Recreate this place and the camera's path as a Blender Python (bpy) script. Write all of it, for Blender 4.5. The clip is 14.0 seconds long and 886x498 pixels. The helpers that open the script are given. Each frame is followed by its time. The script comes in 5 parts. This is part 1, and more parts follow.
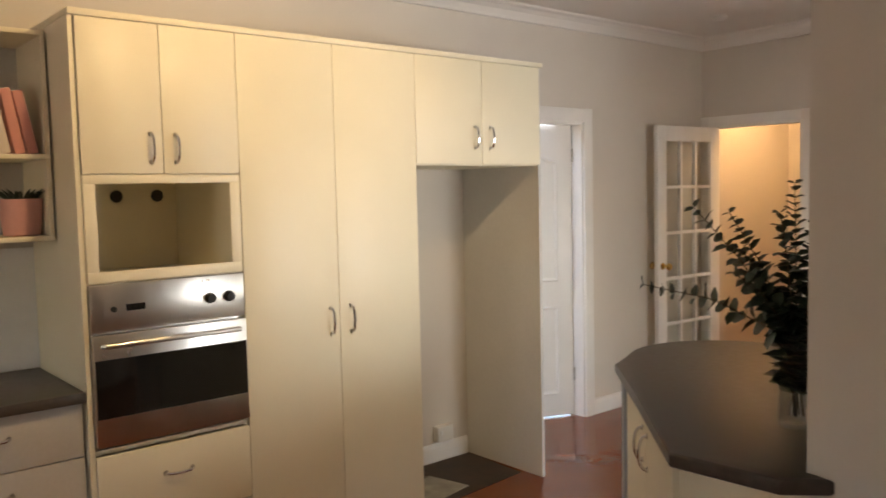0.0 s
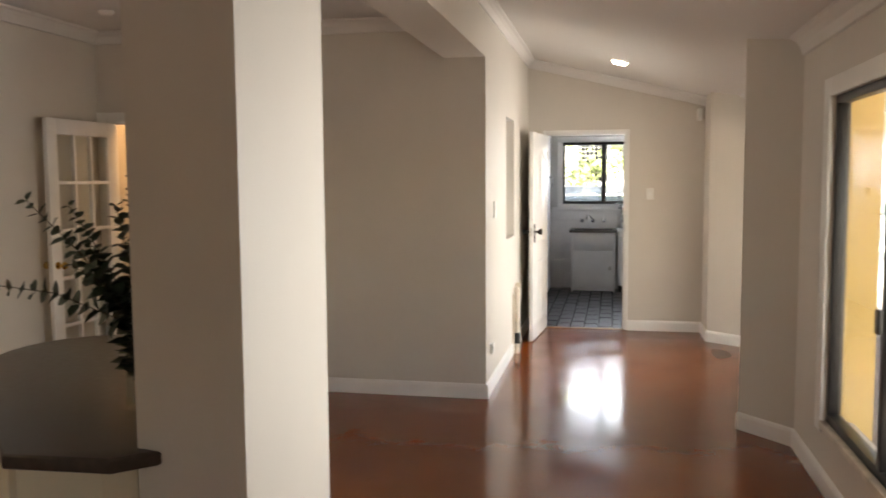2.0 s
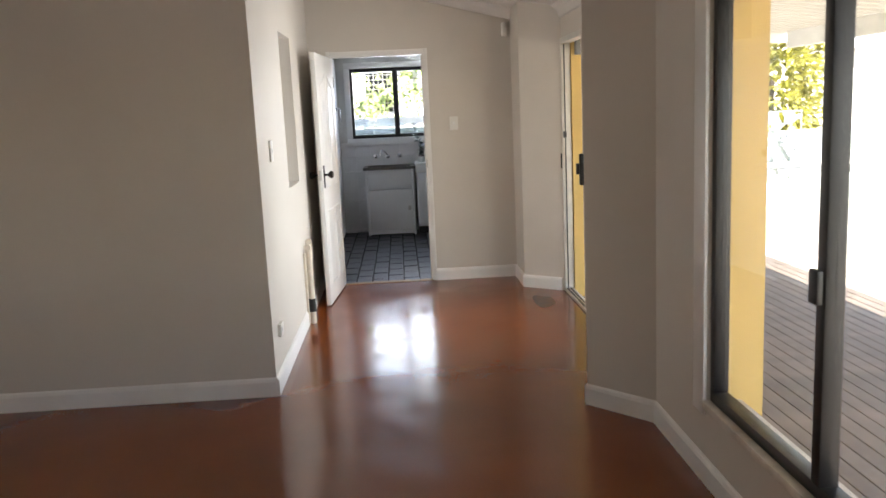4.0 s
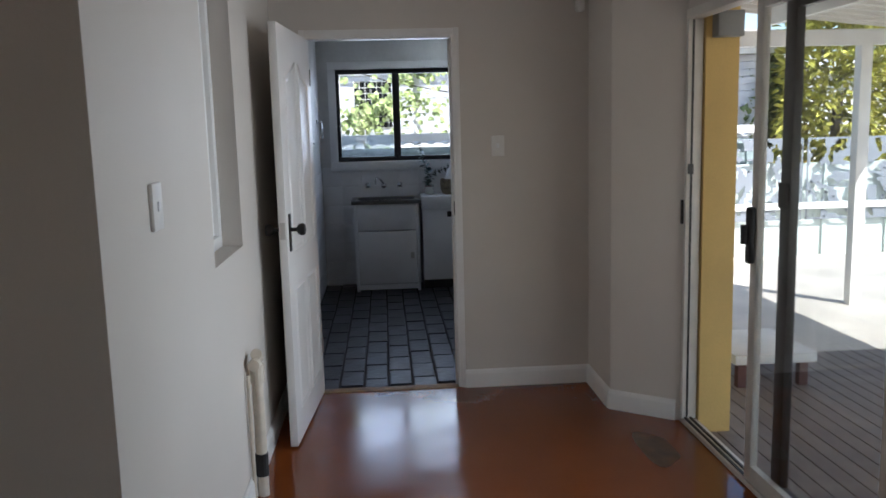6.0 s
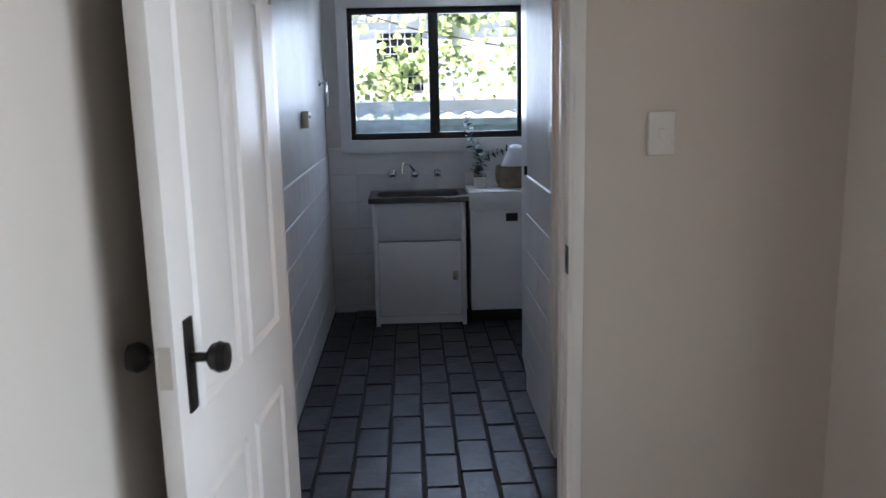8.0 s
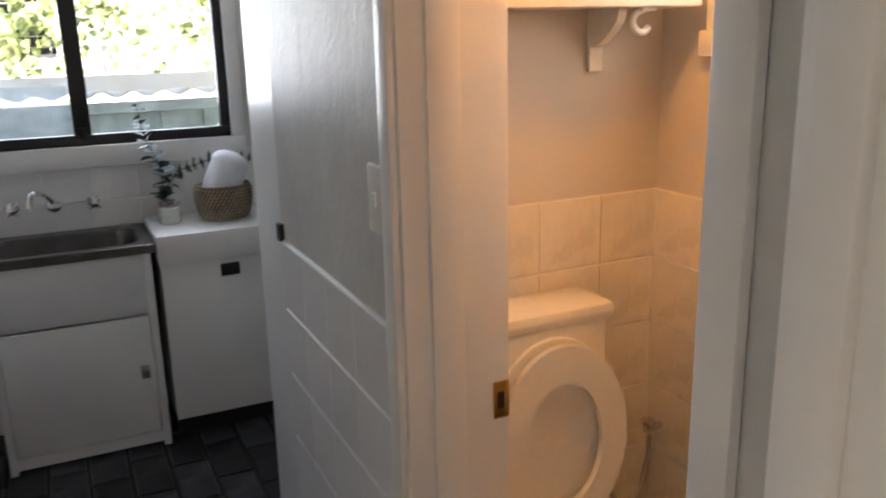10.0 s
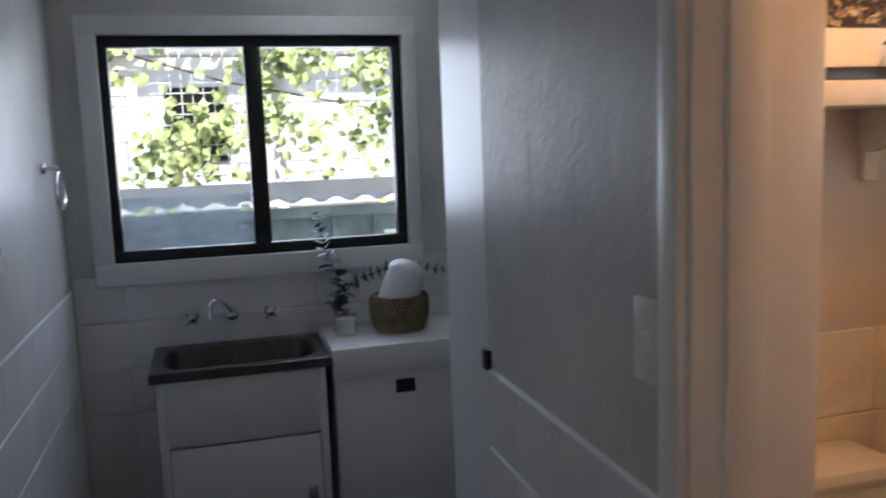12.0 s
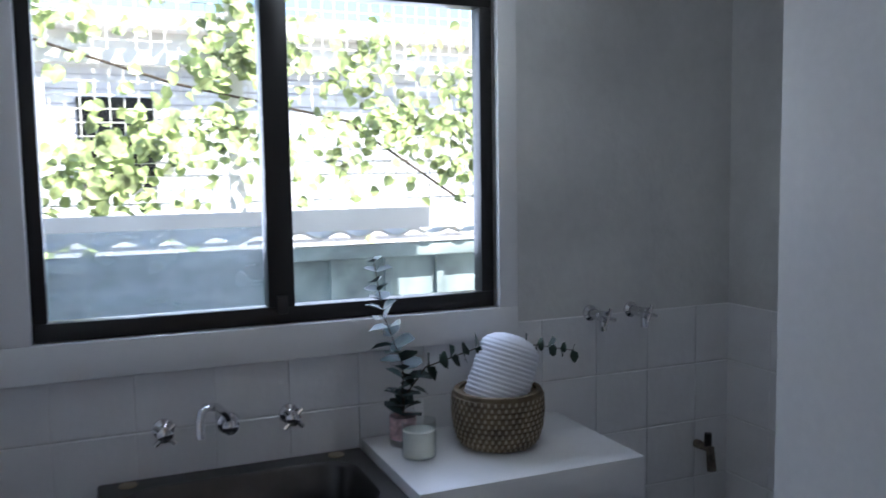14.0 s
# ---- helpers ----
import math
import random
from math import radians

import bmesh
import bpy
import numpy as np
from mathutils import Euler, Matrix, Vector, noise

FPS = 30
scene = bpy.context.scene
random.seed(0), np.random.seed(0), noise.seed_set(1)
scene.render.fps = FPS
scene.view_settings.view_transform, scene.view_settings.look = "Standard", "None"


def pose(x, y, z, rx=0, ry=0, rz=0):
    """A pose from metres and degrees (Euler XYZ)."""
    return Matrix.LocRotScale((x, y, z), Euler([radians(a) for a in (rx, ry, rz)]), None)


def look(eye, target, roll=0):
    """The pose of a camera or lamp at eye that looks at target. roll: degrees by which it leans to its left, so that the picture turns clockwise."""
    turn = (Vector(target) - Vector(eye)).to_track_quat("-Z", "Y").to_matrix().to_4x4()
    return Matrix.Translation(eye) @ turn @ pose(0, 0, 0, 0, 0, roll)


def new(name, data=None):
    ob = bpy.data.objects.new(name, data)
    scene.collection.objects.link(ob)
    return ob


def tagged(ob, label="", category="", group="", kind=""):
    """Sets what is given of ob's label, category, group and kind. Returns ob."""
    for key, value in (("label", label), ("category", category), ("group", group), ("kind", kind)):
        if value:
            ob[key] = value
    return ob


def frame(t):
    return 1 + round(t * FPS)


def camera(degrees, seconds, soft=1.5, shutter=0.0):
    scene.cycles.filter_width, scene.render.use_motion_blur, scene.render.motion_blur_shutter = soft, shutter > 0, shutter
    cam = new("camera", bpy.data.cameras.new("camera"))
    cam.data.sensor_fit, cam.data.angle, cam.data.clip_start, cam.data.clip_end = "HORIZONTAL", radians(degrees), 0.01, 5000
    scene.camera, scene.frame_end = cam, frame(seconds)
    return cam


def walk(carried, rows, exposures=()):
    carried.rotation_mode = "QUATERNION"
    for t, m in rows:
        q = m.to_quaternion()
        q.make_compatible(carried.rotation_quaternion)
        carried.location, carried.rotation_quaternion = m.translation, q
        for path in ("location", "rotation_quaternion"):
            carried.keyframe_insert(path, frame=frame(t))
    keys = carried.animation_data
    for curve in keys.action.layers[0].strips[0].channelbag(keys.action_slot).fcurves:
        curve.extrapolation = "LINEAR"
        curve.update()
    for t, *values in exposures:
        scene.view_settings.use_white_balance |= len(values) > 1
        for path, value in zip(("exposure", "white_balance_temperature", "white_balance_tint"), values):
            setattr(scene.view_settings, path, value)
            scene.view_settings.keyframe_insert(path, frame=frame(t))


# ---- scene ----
cam = camera(56.8, 14.0, soft=1.6, shutter=0.25)
PATH = [
    (0, (-0.006, 0.519, 1.595), (1.282, 2.042, 1.452), -1.3),
    (0.5, (-0.021, 0.429, 1.59), (1.449, 1.776, 1.436), -0.3),
    (1, (0.004, 0.368, 1.584), (1.69, 1.434, 1.434), -0.1),
    (1.5, (0.027, 0.313, 1.581), (1.888, 1.032, 1.432), -0.1),
    (2, (0.045, 0.244, 1.578), (1.996, 0.65, 1.411), -0.4),
    (2.5, (0.084, 0.164, 1.564), (2.06, 0.392, 1.35), -1.2),
    (3, (0.357, 0.192, 1.566), (2.334, 0.285, 1.278), -2.5),
    (5.3, (3.105, 0.54, 1.53), (5.071, 0.351, 1.218), -1.7),
    (5.5, (3.404, 0.531, 1.535), (5.375, 0.37, 1.236), -1.3),
    (6, (4.048, 0.526, 1.544), (6.021, 0.391, 1.248), -1.5),
    (6.5, (4.662, 0.489, 1.541), (6.636, 0.407, 1.229), -0.5),
    (7, (5.318, 0.522, 1.552), (7.29, 0.477, 1.217), -1.6),
    (7.2, (5.561, 0.528, 1.542), (7.529, 0.494, 1.188), -1.5),
    (9.3, (7.907, 0.618, 1.594), (9.796, 0.232, 1.065), -0.5),
    (9.5, (8.107, 0.569, 1.6), (9.964, 0.064, 1.053), -0.4),
    (10, (8.525, 0.499, 1.646), (10.277, -0.321, 1.139), -1.4),
    (10.1, (8.575, 0.486, 1.654), (10.314, -0.388, 1.194), -0.5),
    (10.5, (8.71, 0.398, 1.703), (10.467, -0.535, 1.499), -1.2),
    (11, (8.75, 0.378, 1.697), (10.503, -0.586, 1.687), -1.2),
    (11.5, (8.749, 0.41, 1.674), (10.578, -0.397, 1.627), -0.7),
    (12, (8.849, 0.587, 1.659), (10.759, 0.054, 1.4), -2.1),
    (12.5, (8.991, 0.73, 1.654), (10.924, 0.349, 1.308), -1.0),
    (13, (9.322, 0.765, 1.647), (11.277, 0.459, 1.358), -0.2),
    (13.5, (9.815, 0.833, 1.607), (11.748, 0.369, 1.387), -0.7),
    (14, (10.246, 0.817, 1.597), (12.086, 0.053, 1.422), -0.9),
]
EXPOSURES = [(0.0, 2.9, 7250, 12), (0.5, 2.85, 7300, 12), (1.0, 2.68, 7400, 12), (1.5, 2.45, 7600, 12), (2.0, 2.4, 7500, 12), (3.0, 2.27, 7100, 10), (5.5, 1.5, 6100, 10), (6.0, 0.85, 5900, 10), (7.0, 1.05, 5700, 10), (9.5, 1.8, 6900, 12), (10.0, 1.9, 7200, 12), (11.0, 0.8, 7200, 12), (11.6, 0.7, 6800, 12), (12.5, 1.2, 6000, 12), (13.2, 1.15, 6100, 12), (14.0, 1.4, 5950, 12)]
walk(cam, [(t, look(eye, target, roll)) for t, eye, target, roll in PATH], EXPOSURES)

# ---- world and light ----
world = bpy.data.worlds.new("sky")
scene.world = world
world.use_nodes = True
wn = world.node_tree
sky = wn.nodes.new("ShaderNodeTexSky")
sky.sky_type, sky.sun_disc = "NISHITA", False
SUN_EL, SUN_ROT = radians(46), radians(236)
sky.sun_elevation, sky.sun_rotation = SUN_EL, SUN_ROT
wn.links.new(sky.outputs[0], wn.nodes["Background"].inputs[0])
wn.nodes["Background"].inputs[1].default_value = 0.15


def lamp(name, kind, m, energy, color, **kw):
    d = bpy.data.lights.new(name, kind)
    d.energy, d.color = energy, color
    if "size" in kw and kind == "AREA":
        d.shape, d.size, d.size_y = "RECTANGLE", kw["size"][0], kw["size"][1]
    if "radius" in kw:
        d.shadow_soft_size = kw["radius"]
    if "angle" in kw:
        d.angle = kw["angle"]
    if "spread" in kw:
        d.spread = radians(kw["spread"])
    if "spot" in kw:
        d.spot_size, d.spot_blend = radians(kw["spot"]), 0.6
    ob = new(name, d)
    ob.matrix_world = m
    return ob


# the way the sun's rays travel
az = SUN_ROT
to_sun = Vector((math.sin(az) * math.cos(SUN_EL), math.cos(az) * math.cos(SUN_EL), math.sin(SUN_EL)))
lamp("sun", "SUN", look(to_sun * 20, (0, 0, 0)), 5.0, (1, 0.95, 0.87), angle=radians(0.5))
DAY = (0.86, 0.93, 1.0)
# daylight in the openings
lamp("daylight_slider", "AREA", look((7.05, -0.9, 1.08), (7.05, 1.2, 1.03)), 6, DAY, size=(1.5, 1.85), spread=110)
lamp("daylight_bay", "AREA", look((3.65, -0.62, 1.18), (2.3, 1.5, 1.1)), 4.8, DAY, size=(1.2, 1.55), spread=115)
lamp("daylight_laundry", "AREA", look((12.81, 0.35, 1.72), (9.7, 1.5, 0.95)), 6.3, (0.7, 0.78, 1.0), size=(1.15, 0.8))
# fill lamp added behind the walker, with no source in view
lamp("fill_behind", "AREA", look((-3.9, 1.6, 1.5), (2, 2.2, 1.2)), 1.05, (1, 0.86, 0.7), size=(1.1, 0.9))
lamp("toilet_bulb", "POINT", pose(9.79, -0.46, 2.2), 4.6, (1.0, 0.44, 0.115), radius=0.05)
lamp("hall_bulb", "POINT", pose(6.5, 3.75, 2.4), 4, (1.0, 0.62, 0.3), radius=0.06)
lamp("kitchen_bulb", "SPOT", look((1.35, 2.2, 2.66), (1.45, 3.6, 1.35)), 9.3, (1.0, 0.72, 0.38), radius=0.06, spot=115)
lamp("corridor_bulb", "SPOT", pose(7.2, 0.1, 2.5), 0.15, (1.0, 0.8, 0.58), radius=0.04, spot=130)
lamp("laundry_bulb", "SPOT", pose(11.86, -0.02, 2.47), 0.33, (0.85, 0.92, 1.0), radius=0.04, spot=140)

# ---- materials ----


def mat(name, color, rough=0.5, metal=0.0, var=0.06, scale=3.0, bump=0.0, bscale=60.0, fine=0.03, spec=0.5, coat=0.0, rand=0.0, dark=None, trans=0.0):
    """A painted or plain surface: base colour with broad and fine variation, and a relief."""
    m = bpy.data.materials.new(name)
    m.use_nodes = True
    n, l = m.node_tree.nodes, m.node_tree.links
    b = n["Principled BSDF"]
    b.inputs["Metallic"].default_value = metal
    b.inputs["Specular IOR Level"].default_value = spec
    b.inputs["Coat Weight"].default_value = coat
    b.inputs["Coat Roughness"].default_value = 0.08
    b.inputs["Transmission Weight"].default_value = trans
    co = n.new("ShaderNodeTexCoord")
    broad, grain = n.new("ShaderNodeTexNoise"), n.new("ShaderNodeTexNoise")
    broad.inputs["Scale"].default_value, broad.inputs["Detail"].default_value = scale, 5
    grain.inputs["Scale"].default_value, grain.inputs["Detail"].default_value = bscale, 3
    for t in (broad, grain):
        l.new(co.outputs["Object"], t.inputs["Vector"])
    mix = n.new("ShaderNodeMix")
    mix.data_type = "RGBA"
    lo = dark or tuple(c * (1 - 2.2 * var) for c in color)
    hi = tuple(min(1, c * (1 + var)) for c in color)
    mix.inputs[6].default_value, mix.inputs[7].default_value = (*lo, 1), (*hi, 1)
    ramp = n.new("ShaderNodeMapRange")
    ramp.inputs[1].default_value, ramp.inputs[2].default_value = 0.28, 0.68
    l.new(broad.outputs[0], ramp.inputs[0])
    l.new(ramp.outputs[0], mix.inputs[0])
    last = mix.outputs[2]
    hsv = n.new("ShaderNodeHueSaturation")
    l.new(last, hsv.inputs["Color"])
    fr = n.new("ShaderNodeMapRange")
    fr.inputs[3].default_value, fr.inputs[4].default_value = 1 - fine * 2, 1 + fine * 2
    l.new(grain.outputs[0], fr.inputs[0])
    val = fr.outputs[0]
    if rand:
        oi = n.new("ShaderNodeObjectInfo")
        rr = n.new("ShaderNodeMapRange")
        rr.inputs[3].default_value, rr.inputs[4].default_value = 1 - rand, 1 + rand
        l.new(oi.outputs["Random"], rr.inputs[0])
        mu = n.new("ShaderNodeMath")
        mu.operation = "MULTIPLY"
        l.new(val, mu.inputs[0]), l.new(rr.outputs[0], mu.inputs[1])
        val = mu.outputs[0]
    l.new(val, hsv.inputs["Value"])
    l.new(hsv.outputs[0], b.inputs["Base Color"])
    rg = n.new("ShaderNodeMapRange")
    rg.inputs[3].default_value, rg.inputs[4].default_value = max(0.02, rough * 0.8), min(1, rough * 1.2)
    l.new(broad.outputs[0], rg.inputs[0])
    l.new(rg.outputs[0], b.inputs["Roughness"])
    if bump:
        bp = n.new("ShaderNodeBump")
        bp.inputs["Strength"].default_value, bp.inputs["Distance"].default_value = bump, 0.004
        l.new(grain.outputs[0], bp.inputs["Height"])
        l.new(bp.outputs[0], b.inputs["Normal"])
    return m


def glow(name, color, strength):
    m = bpy.data.materials.new(name)
    m.use_nodes = True
    b = m.node_tree.nodes["Principled BSDF"]
    b.inputs["Base Color"].default_value = (*color, 1)
    b.inputs["Emission Color"].default_value, b.inputs["Emission Strength"].default_value = (*color, 1), strength
    return m


def glass_mat(name, tint, haze=0.0):
    m = bpy.data.materials.new(name)
    m.use_nodes = True
    n, l = m.node_tree.nodes, m.node_tree.links
    n.remove(n["Principled BSDF"])
    tr, gl, mx, fr = n.new("ShaderNodeBsdfTransparent"), n.new("ShaderNodeBsdfGlossy"), n.new("ShaderNodeMixShader"), n.new("ShaderNodeLayerWeight")
    tr.inputs[0].default_value = (*tint, 1)
    gl.inputs[1].default_value = 0.02
    fr.inputs[0].default_value = 0.5
    pw, ml = n.new("ShaderNodeMath"), n.new("ShaderNodeMath")
    pw.operation, ml.operation = "POWER", "MULTIPLY_ADD"
    pw.inputs[1].default_value = 4.5
    ml.inputs[1].default_value, ml.inputs[2].default_value = 0.55, 0.03
    l.new(fr.outputs[1], pw.inputs[0]), l.new(pw.outputs[0], ml.inputs[0])
    l.new(ml.outputs[0], mx.inputs[0]), l.new(tr.outputs[0], mx.inputs[1]), l.new(gl.outputs[0], mx.inputs[2])
    last = mx.outputs[0]
    if haze:
        df, m2, ns, mr = n.new("ShaderNodeBsdfDiffuse"), n.new("ShaderNodeMixShader"), n.new("ShaderNodeTexNoise"), n.new("ShaderNodeMapRange")
        df.inputs[0].default_value = (0.85, 0.88, 0.9, 1)
        ns.inputs["Scale"].default_value = 5
        mr.inputs[3].default_value, mr.inputs[4].default_value = haze * 0.5, haze * 1.5
        l.new(ns.outputs[0], mr.inputs[0]), l.new(mr.outputs[0], m2.inputs[0]), l.new(last, m2.inputs[1]), l.new(df.outputs[0], m2.inputs[2])
        last = m2.outputs[0]
    l.new(last, n["Material Output"].inputs[0])
    return m


PAINT = mat("wall_paint", (0.63, 0.58, 0.52), 0.55, var=0.03, scale=1.2, bump=0.12, bscale=160, fine=0.01)
TILEP = mat("painted_tile", (0.76, 0.76, 0.76), 0.3, var=0.04, scale=4, bump=0.25, bscale=40, fine=0.01, rand=0.03)
CEIL = mat("ceiling_paint", (0.7, 0.67, 0.64), 0.7, var=0.02, scale=1, fine=0.01)
TRIM = mat("trim_gloss", (0.8, 0.78, 0.75), 0.32, var=0.03, scale=3, bump=0.05, fine=0.01)
WHITE = mat("white_enamel", (0.8, 0.8, 0.79), 0.3, var=0.03, scale=3, fine=0.01)
CREAM = mat("cream_laminate", (0.78, 0.72, 0.56), 0.42, var=0.03, scale=1.5, fine=0.015, bscale=220, bump=0.05)
GREYLAM = mat("grey_laminate", (0.50, 0.47, 0.43), 0.45, var=0.04, scale=2)
BENCH = mat("dark_benchtop", (0.062, 0.05, 0.042), 0.34, var=0.12, scale=30, fine=0.12, bscale=400)
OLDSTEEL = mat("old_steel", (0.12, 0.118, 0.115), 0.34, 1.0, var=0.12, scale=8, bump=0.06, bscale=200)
STEEL = mat("brushed_steel", (0.56, 0.54, 0.51), 0.3, 1.0, var=0.06, scale=8, bump=0.05, bscale=300)
CHROME = mat("chrome", (0.72, 0.72, 0.74), 0.09, 1.0, var=0.04)
BRASS = mat("brass", (0.62, 0.42, 0.15), 0.22, 1.0, var=0.08)
BLACK = mat("black_frame", (0.012, 0.011, 0.011), 0.4, var=0.1, scale=6)
OVENGLASS = mat("oven_glass", (0.006, 0.006, 0.006), 0.06, var=0.05)
IRON = mat("dark_iron", (0.02, 0.018, 0.016), 0.42, 0.4, var=0.1, scale=20)
ALU = mat("aluminium_cream", (0.66, 0.63, 0.57), 0.4, 0.0, var=0.05, scale=8)
YELLOW = mat("yellow_render", (0.62, 0.43, 0.15), 0.8, var=0.06, scale=3, bump=0.3, bscale=90)
PLASTIC = mat("ivory_plastic", (0.76, 0.74, 0.7), 0.4, var=0.03)
PIPE = mat("cream_pipe", (0.66, 0.58, 0.47), 0.4, var=0.06, scale=12)
RUBBER = mat("black_tape", (0.012, 0.012, 0.012), 0.55, var=0.2, scale=30)
GREEN = mat("eucalyptus_leaf", (0.028, 0.05, 0.03), 0.5, var=0.3, scale=14, rand=0.25)
BLUEGREEN = mat("silver_leaf", (0.045, 0.085, 0.078), 0.5, var=0.25, scale=18, rand=0.2)
STEM = mat("stem", (0.07, 0.05, 0.03), 0.7, var=0.2, scale=20)
VINE = mat("vine_leaf", (0.36, 0.43, 0.17), 0.55, var=0.4, scale=7, rand=0.3)
HEDGE = mat("conifer_leaf", (0.5, 0.47, 0.08), 0.7, var=0.4, scale=5)
DECKM = mat("deck_board", (0.19, 0.15, 0.125), 0.6, var=0.15, scale=6, bump=0.3, bscale=80, rand=0.12)
GROUND = mat("pale_paving", (0.55, 0.5, 0.43), 0.85, var=0.1, scale=2, bump=0.3, bscale=40)
FENCEM = mat("pale_steel_fence", (0.62, 0.68, 0.64), 0.5, var=0.05, scale=3)
FIBRO = mat("weathered_sheet", (0.36, 0.44, 0.44), 0.7, var=0.18, scale=7, bump=0.2)
FIBROW = mat("pale_sheet", (0.78, 0.76, 0.72), 0.7, var=0.06, scale=5)
HOUSEW = mat("grey_weatherboard", (0.74, 0.74, 0.78), 0.7, var=0.08, scale=3)
SCREEN = mat("grey_screen", (0.24, 0.26, 0.29), 0.5, var=0.06)
PORC = mat("toilet_porcelain", (0.8, 0.77, 0.7), 0.14, var=0.02)
SEATP = mat("toilet_seat_plastic", (0.8, 0.78, 0.72), 0.25, var=0.02)
SHELFW = mat("painted_timber", (0.74, 0.71, 0.64), 0.5, var=0.05, scale=9, bump=0.4, bscale=25)
PAPER = mat("white_mount", (0.82, 0.8, 0.75), 0.8, var=0.01)
TOWEL = mat("white_towel", (0.78, 0.8, 0.84), 0.95, var=0.04, scale=10)
WICKER = mat("seagrass", (0.17, 0.125, 0.07), 0.75, var=0.25, scale=20, bump=0.4, bscale=120)
WICKERW = mat("pale_stitch", (0.42, 0.36, 0.26), 0.75, var=0.15, scale=20)
WAX = mat("candle_wax", (0.8, 0.79, 0.72), 0.5, var=0.02)
PINK = mat("pink_ceramic", (0.62, 0.32, 0.29), 0.5, var=0.06)
BOOKP = mat("pink_cover", (0.62, 0.27, 0.24), 0.6, var=0.05)
BOOKO = mat("pale_cover", (0.72, 0.62, 0.55), 0.6, var=0.05)
GLASS = glass_mat("window_glass", (0.97, 0.98, 0.98), 0.006)
CLEAR = glass_mat("clear_glass", (0.93, 0.95, 0.95))
FROST = glass_mat("misted_glass", (0.9, 0.95, 0.97), 0.3)
LAMPON = glow("lit_lamp", (1.0, 0.88, 0.7), 8)
LAMPCOLD = glow("lit_downlight", (0.9, 0.96, 1.0), 20)
# emission that stands in for daylight behind the toilet's frosted glass
PANEGLOW = glow("daylight_glow_pane", (0.9, 0.97, 1.0), 1.6)


def floor_mat():
    """Sealed orange-brown floor: mottled colour under a wavy gloss with dull, scuffed patches."""
    m = mat("sealed_floor", (0.19, 0.048, 0.011), 0.2, var=0.1, scale=1.2, fine=0.05, bscale=90, coat=0.0, spec=0.5)
    n, l = m.node_tree.nodes, m.node_tree.links
    b = n["Principled BSDF"]
    co = n.new("ShaderNodeTexCoord")
    wav, scuff = n.new("ShaderNodeTexNoise"), n.new("ShaderNodeTexNoise")
    wav.inputs["Scale"].default_value, wav.inputs["Detail"].default_value = 7, 3
    scuff.inputs["Scale"].default_value, scuff.inputs["Detail"].default_value, scuff.inputs["Roughness"].default_value = 2.6, 4, 0.5
    l.new(co.outputs["Object"], wav.inputs["Vector"]), l.new(co.outputs["Object"], scuff.inputs["Vector"])
    rg = n.new("ShaderNodeMapRange")
    rg.inputs[1].default_value, rg.inputs[2].default_value, rg.inputs[3].default_value, rg.inputs[4].default_value = 0.34, 0.68, 0.1, 0.24
    l.new(scuff.outputs[0], rg.inputs[0]), l.new(rg.outputs[0], b.inputs["Roughness"])
    bp = n.new("ShaderNodeBump")
    bp.inputs["Strength"].default_value, bp.inputs["Distance"].default_value = 0.05, 0.01
    l.new(wav.outputs[0], bp.inputs["Height"])
    l.new(bp.outputs[0], b.inputs["Normal"])
    return m


def flaky_paint(name, color, rough):
    """Gloss paint over old rough render: runs and flakes drawn out downwards, with grey grime in the hollows' own pattern."""
    m = mat(name, color, rough, var=0.1, scale=2.4, fine=0.03, bscale=30)
    n, l = m.node_tree.nodes, m.node_tree.links
    b = n["Principled BSDF"]
    co, mp = n.new("ShaderNodeTexCoord"), n.new("ShaderNodeMapping")
    mp.inputs["Scale"].default_value = (1, 1, 0.85)
    l.new(co.outputs["Object"], mp.inputs[0])
    big, fine_ = n.new("ShaderNodeTexNoise"), n.new("ShaderNodeTexNoise")
    for t, sc, dt in ((big, 9, 6), (fine_, 42, 4)):
        t.inputs["Scale"].default_value, t.inputs["Detail"].default_value, t.inputs["Distortion"].default_value = sc, dt, 0.6
        l.new(mp.outputs[0], t.inputs["Vector"])
    add = n.new("ShaderNodeMath")
    add.operation = "MULTIPLY_ADD"
    add.inputs[1].default_value = 0.35
    l.new(fine_.outputs[0], add.inputs[0]), l.new(big.outputs[0], add.inputs[2])
    bp = n.new("ShaderNodeBump")
    bp.inputs["Strength"].default_value, bp.inputs["Distance"].default_value = 0.2, 0.02
    l.new(add.outputs[0], bp.inputs["Height"]), l.new(bp.outputs[0], b.inputs["Normal"])
    return m


def slate_mat():
    m = mat("slate", (0.042, 0.045, 0.053), 0.33, var=0.42, scale=7, bump=0.8, bscale=22, fine=0.1, rand=0.6, spec=0.32)
    return m


FLOOR, SLATE = floor_mat(), slate_mat()
COLD = flaky_paint("laundry_paint", (0.63, 0.63, 0.61), 0.36)
GROUT = mat("slate_grout", (0.022, 0.02, 0.018), 0.8, var=0.2, scale=20)


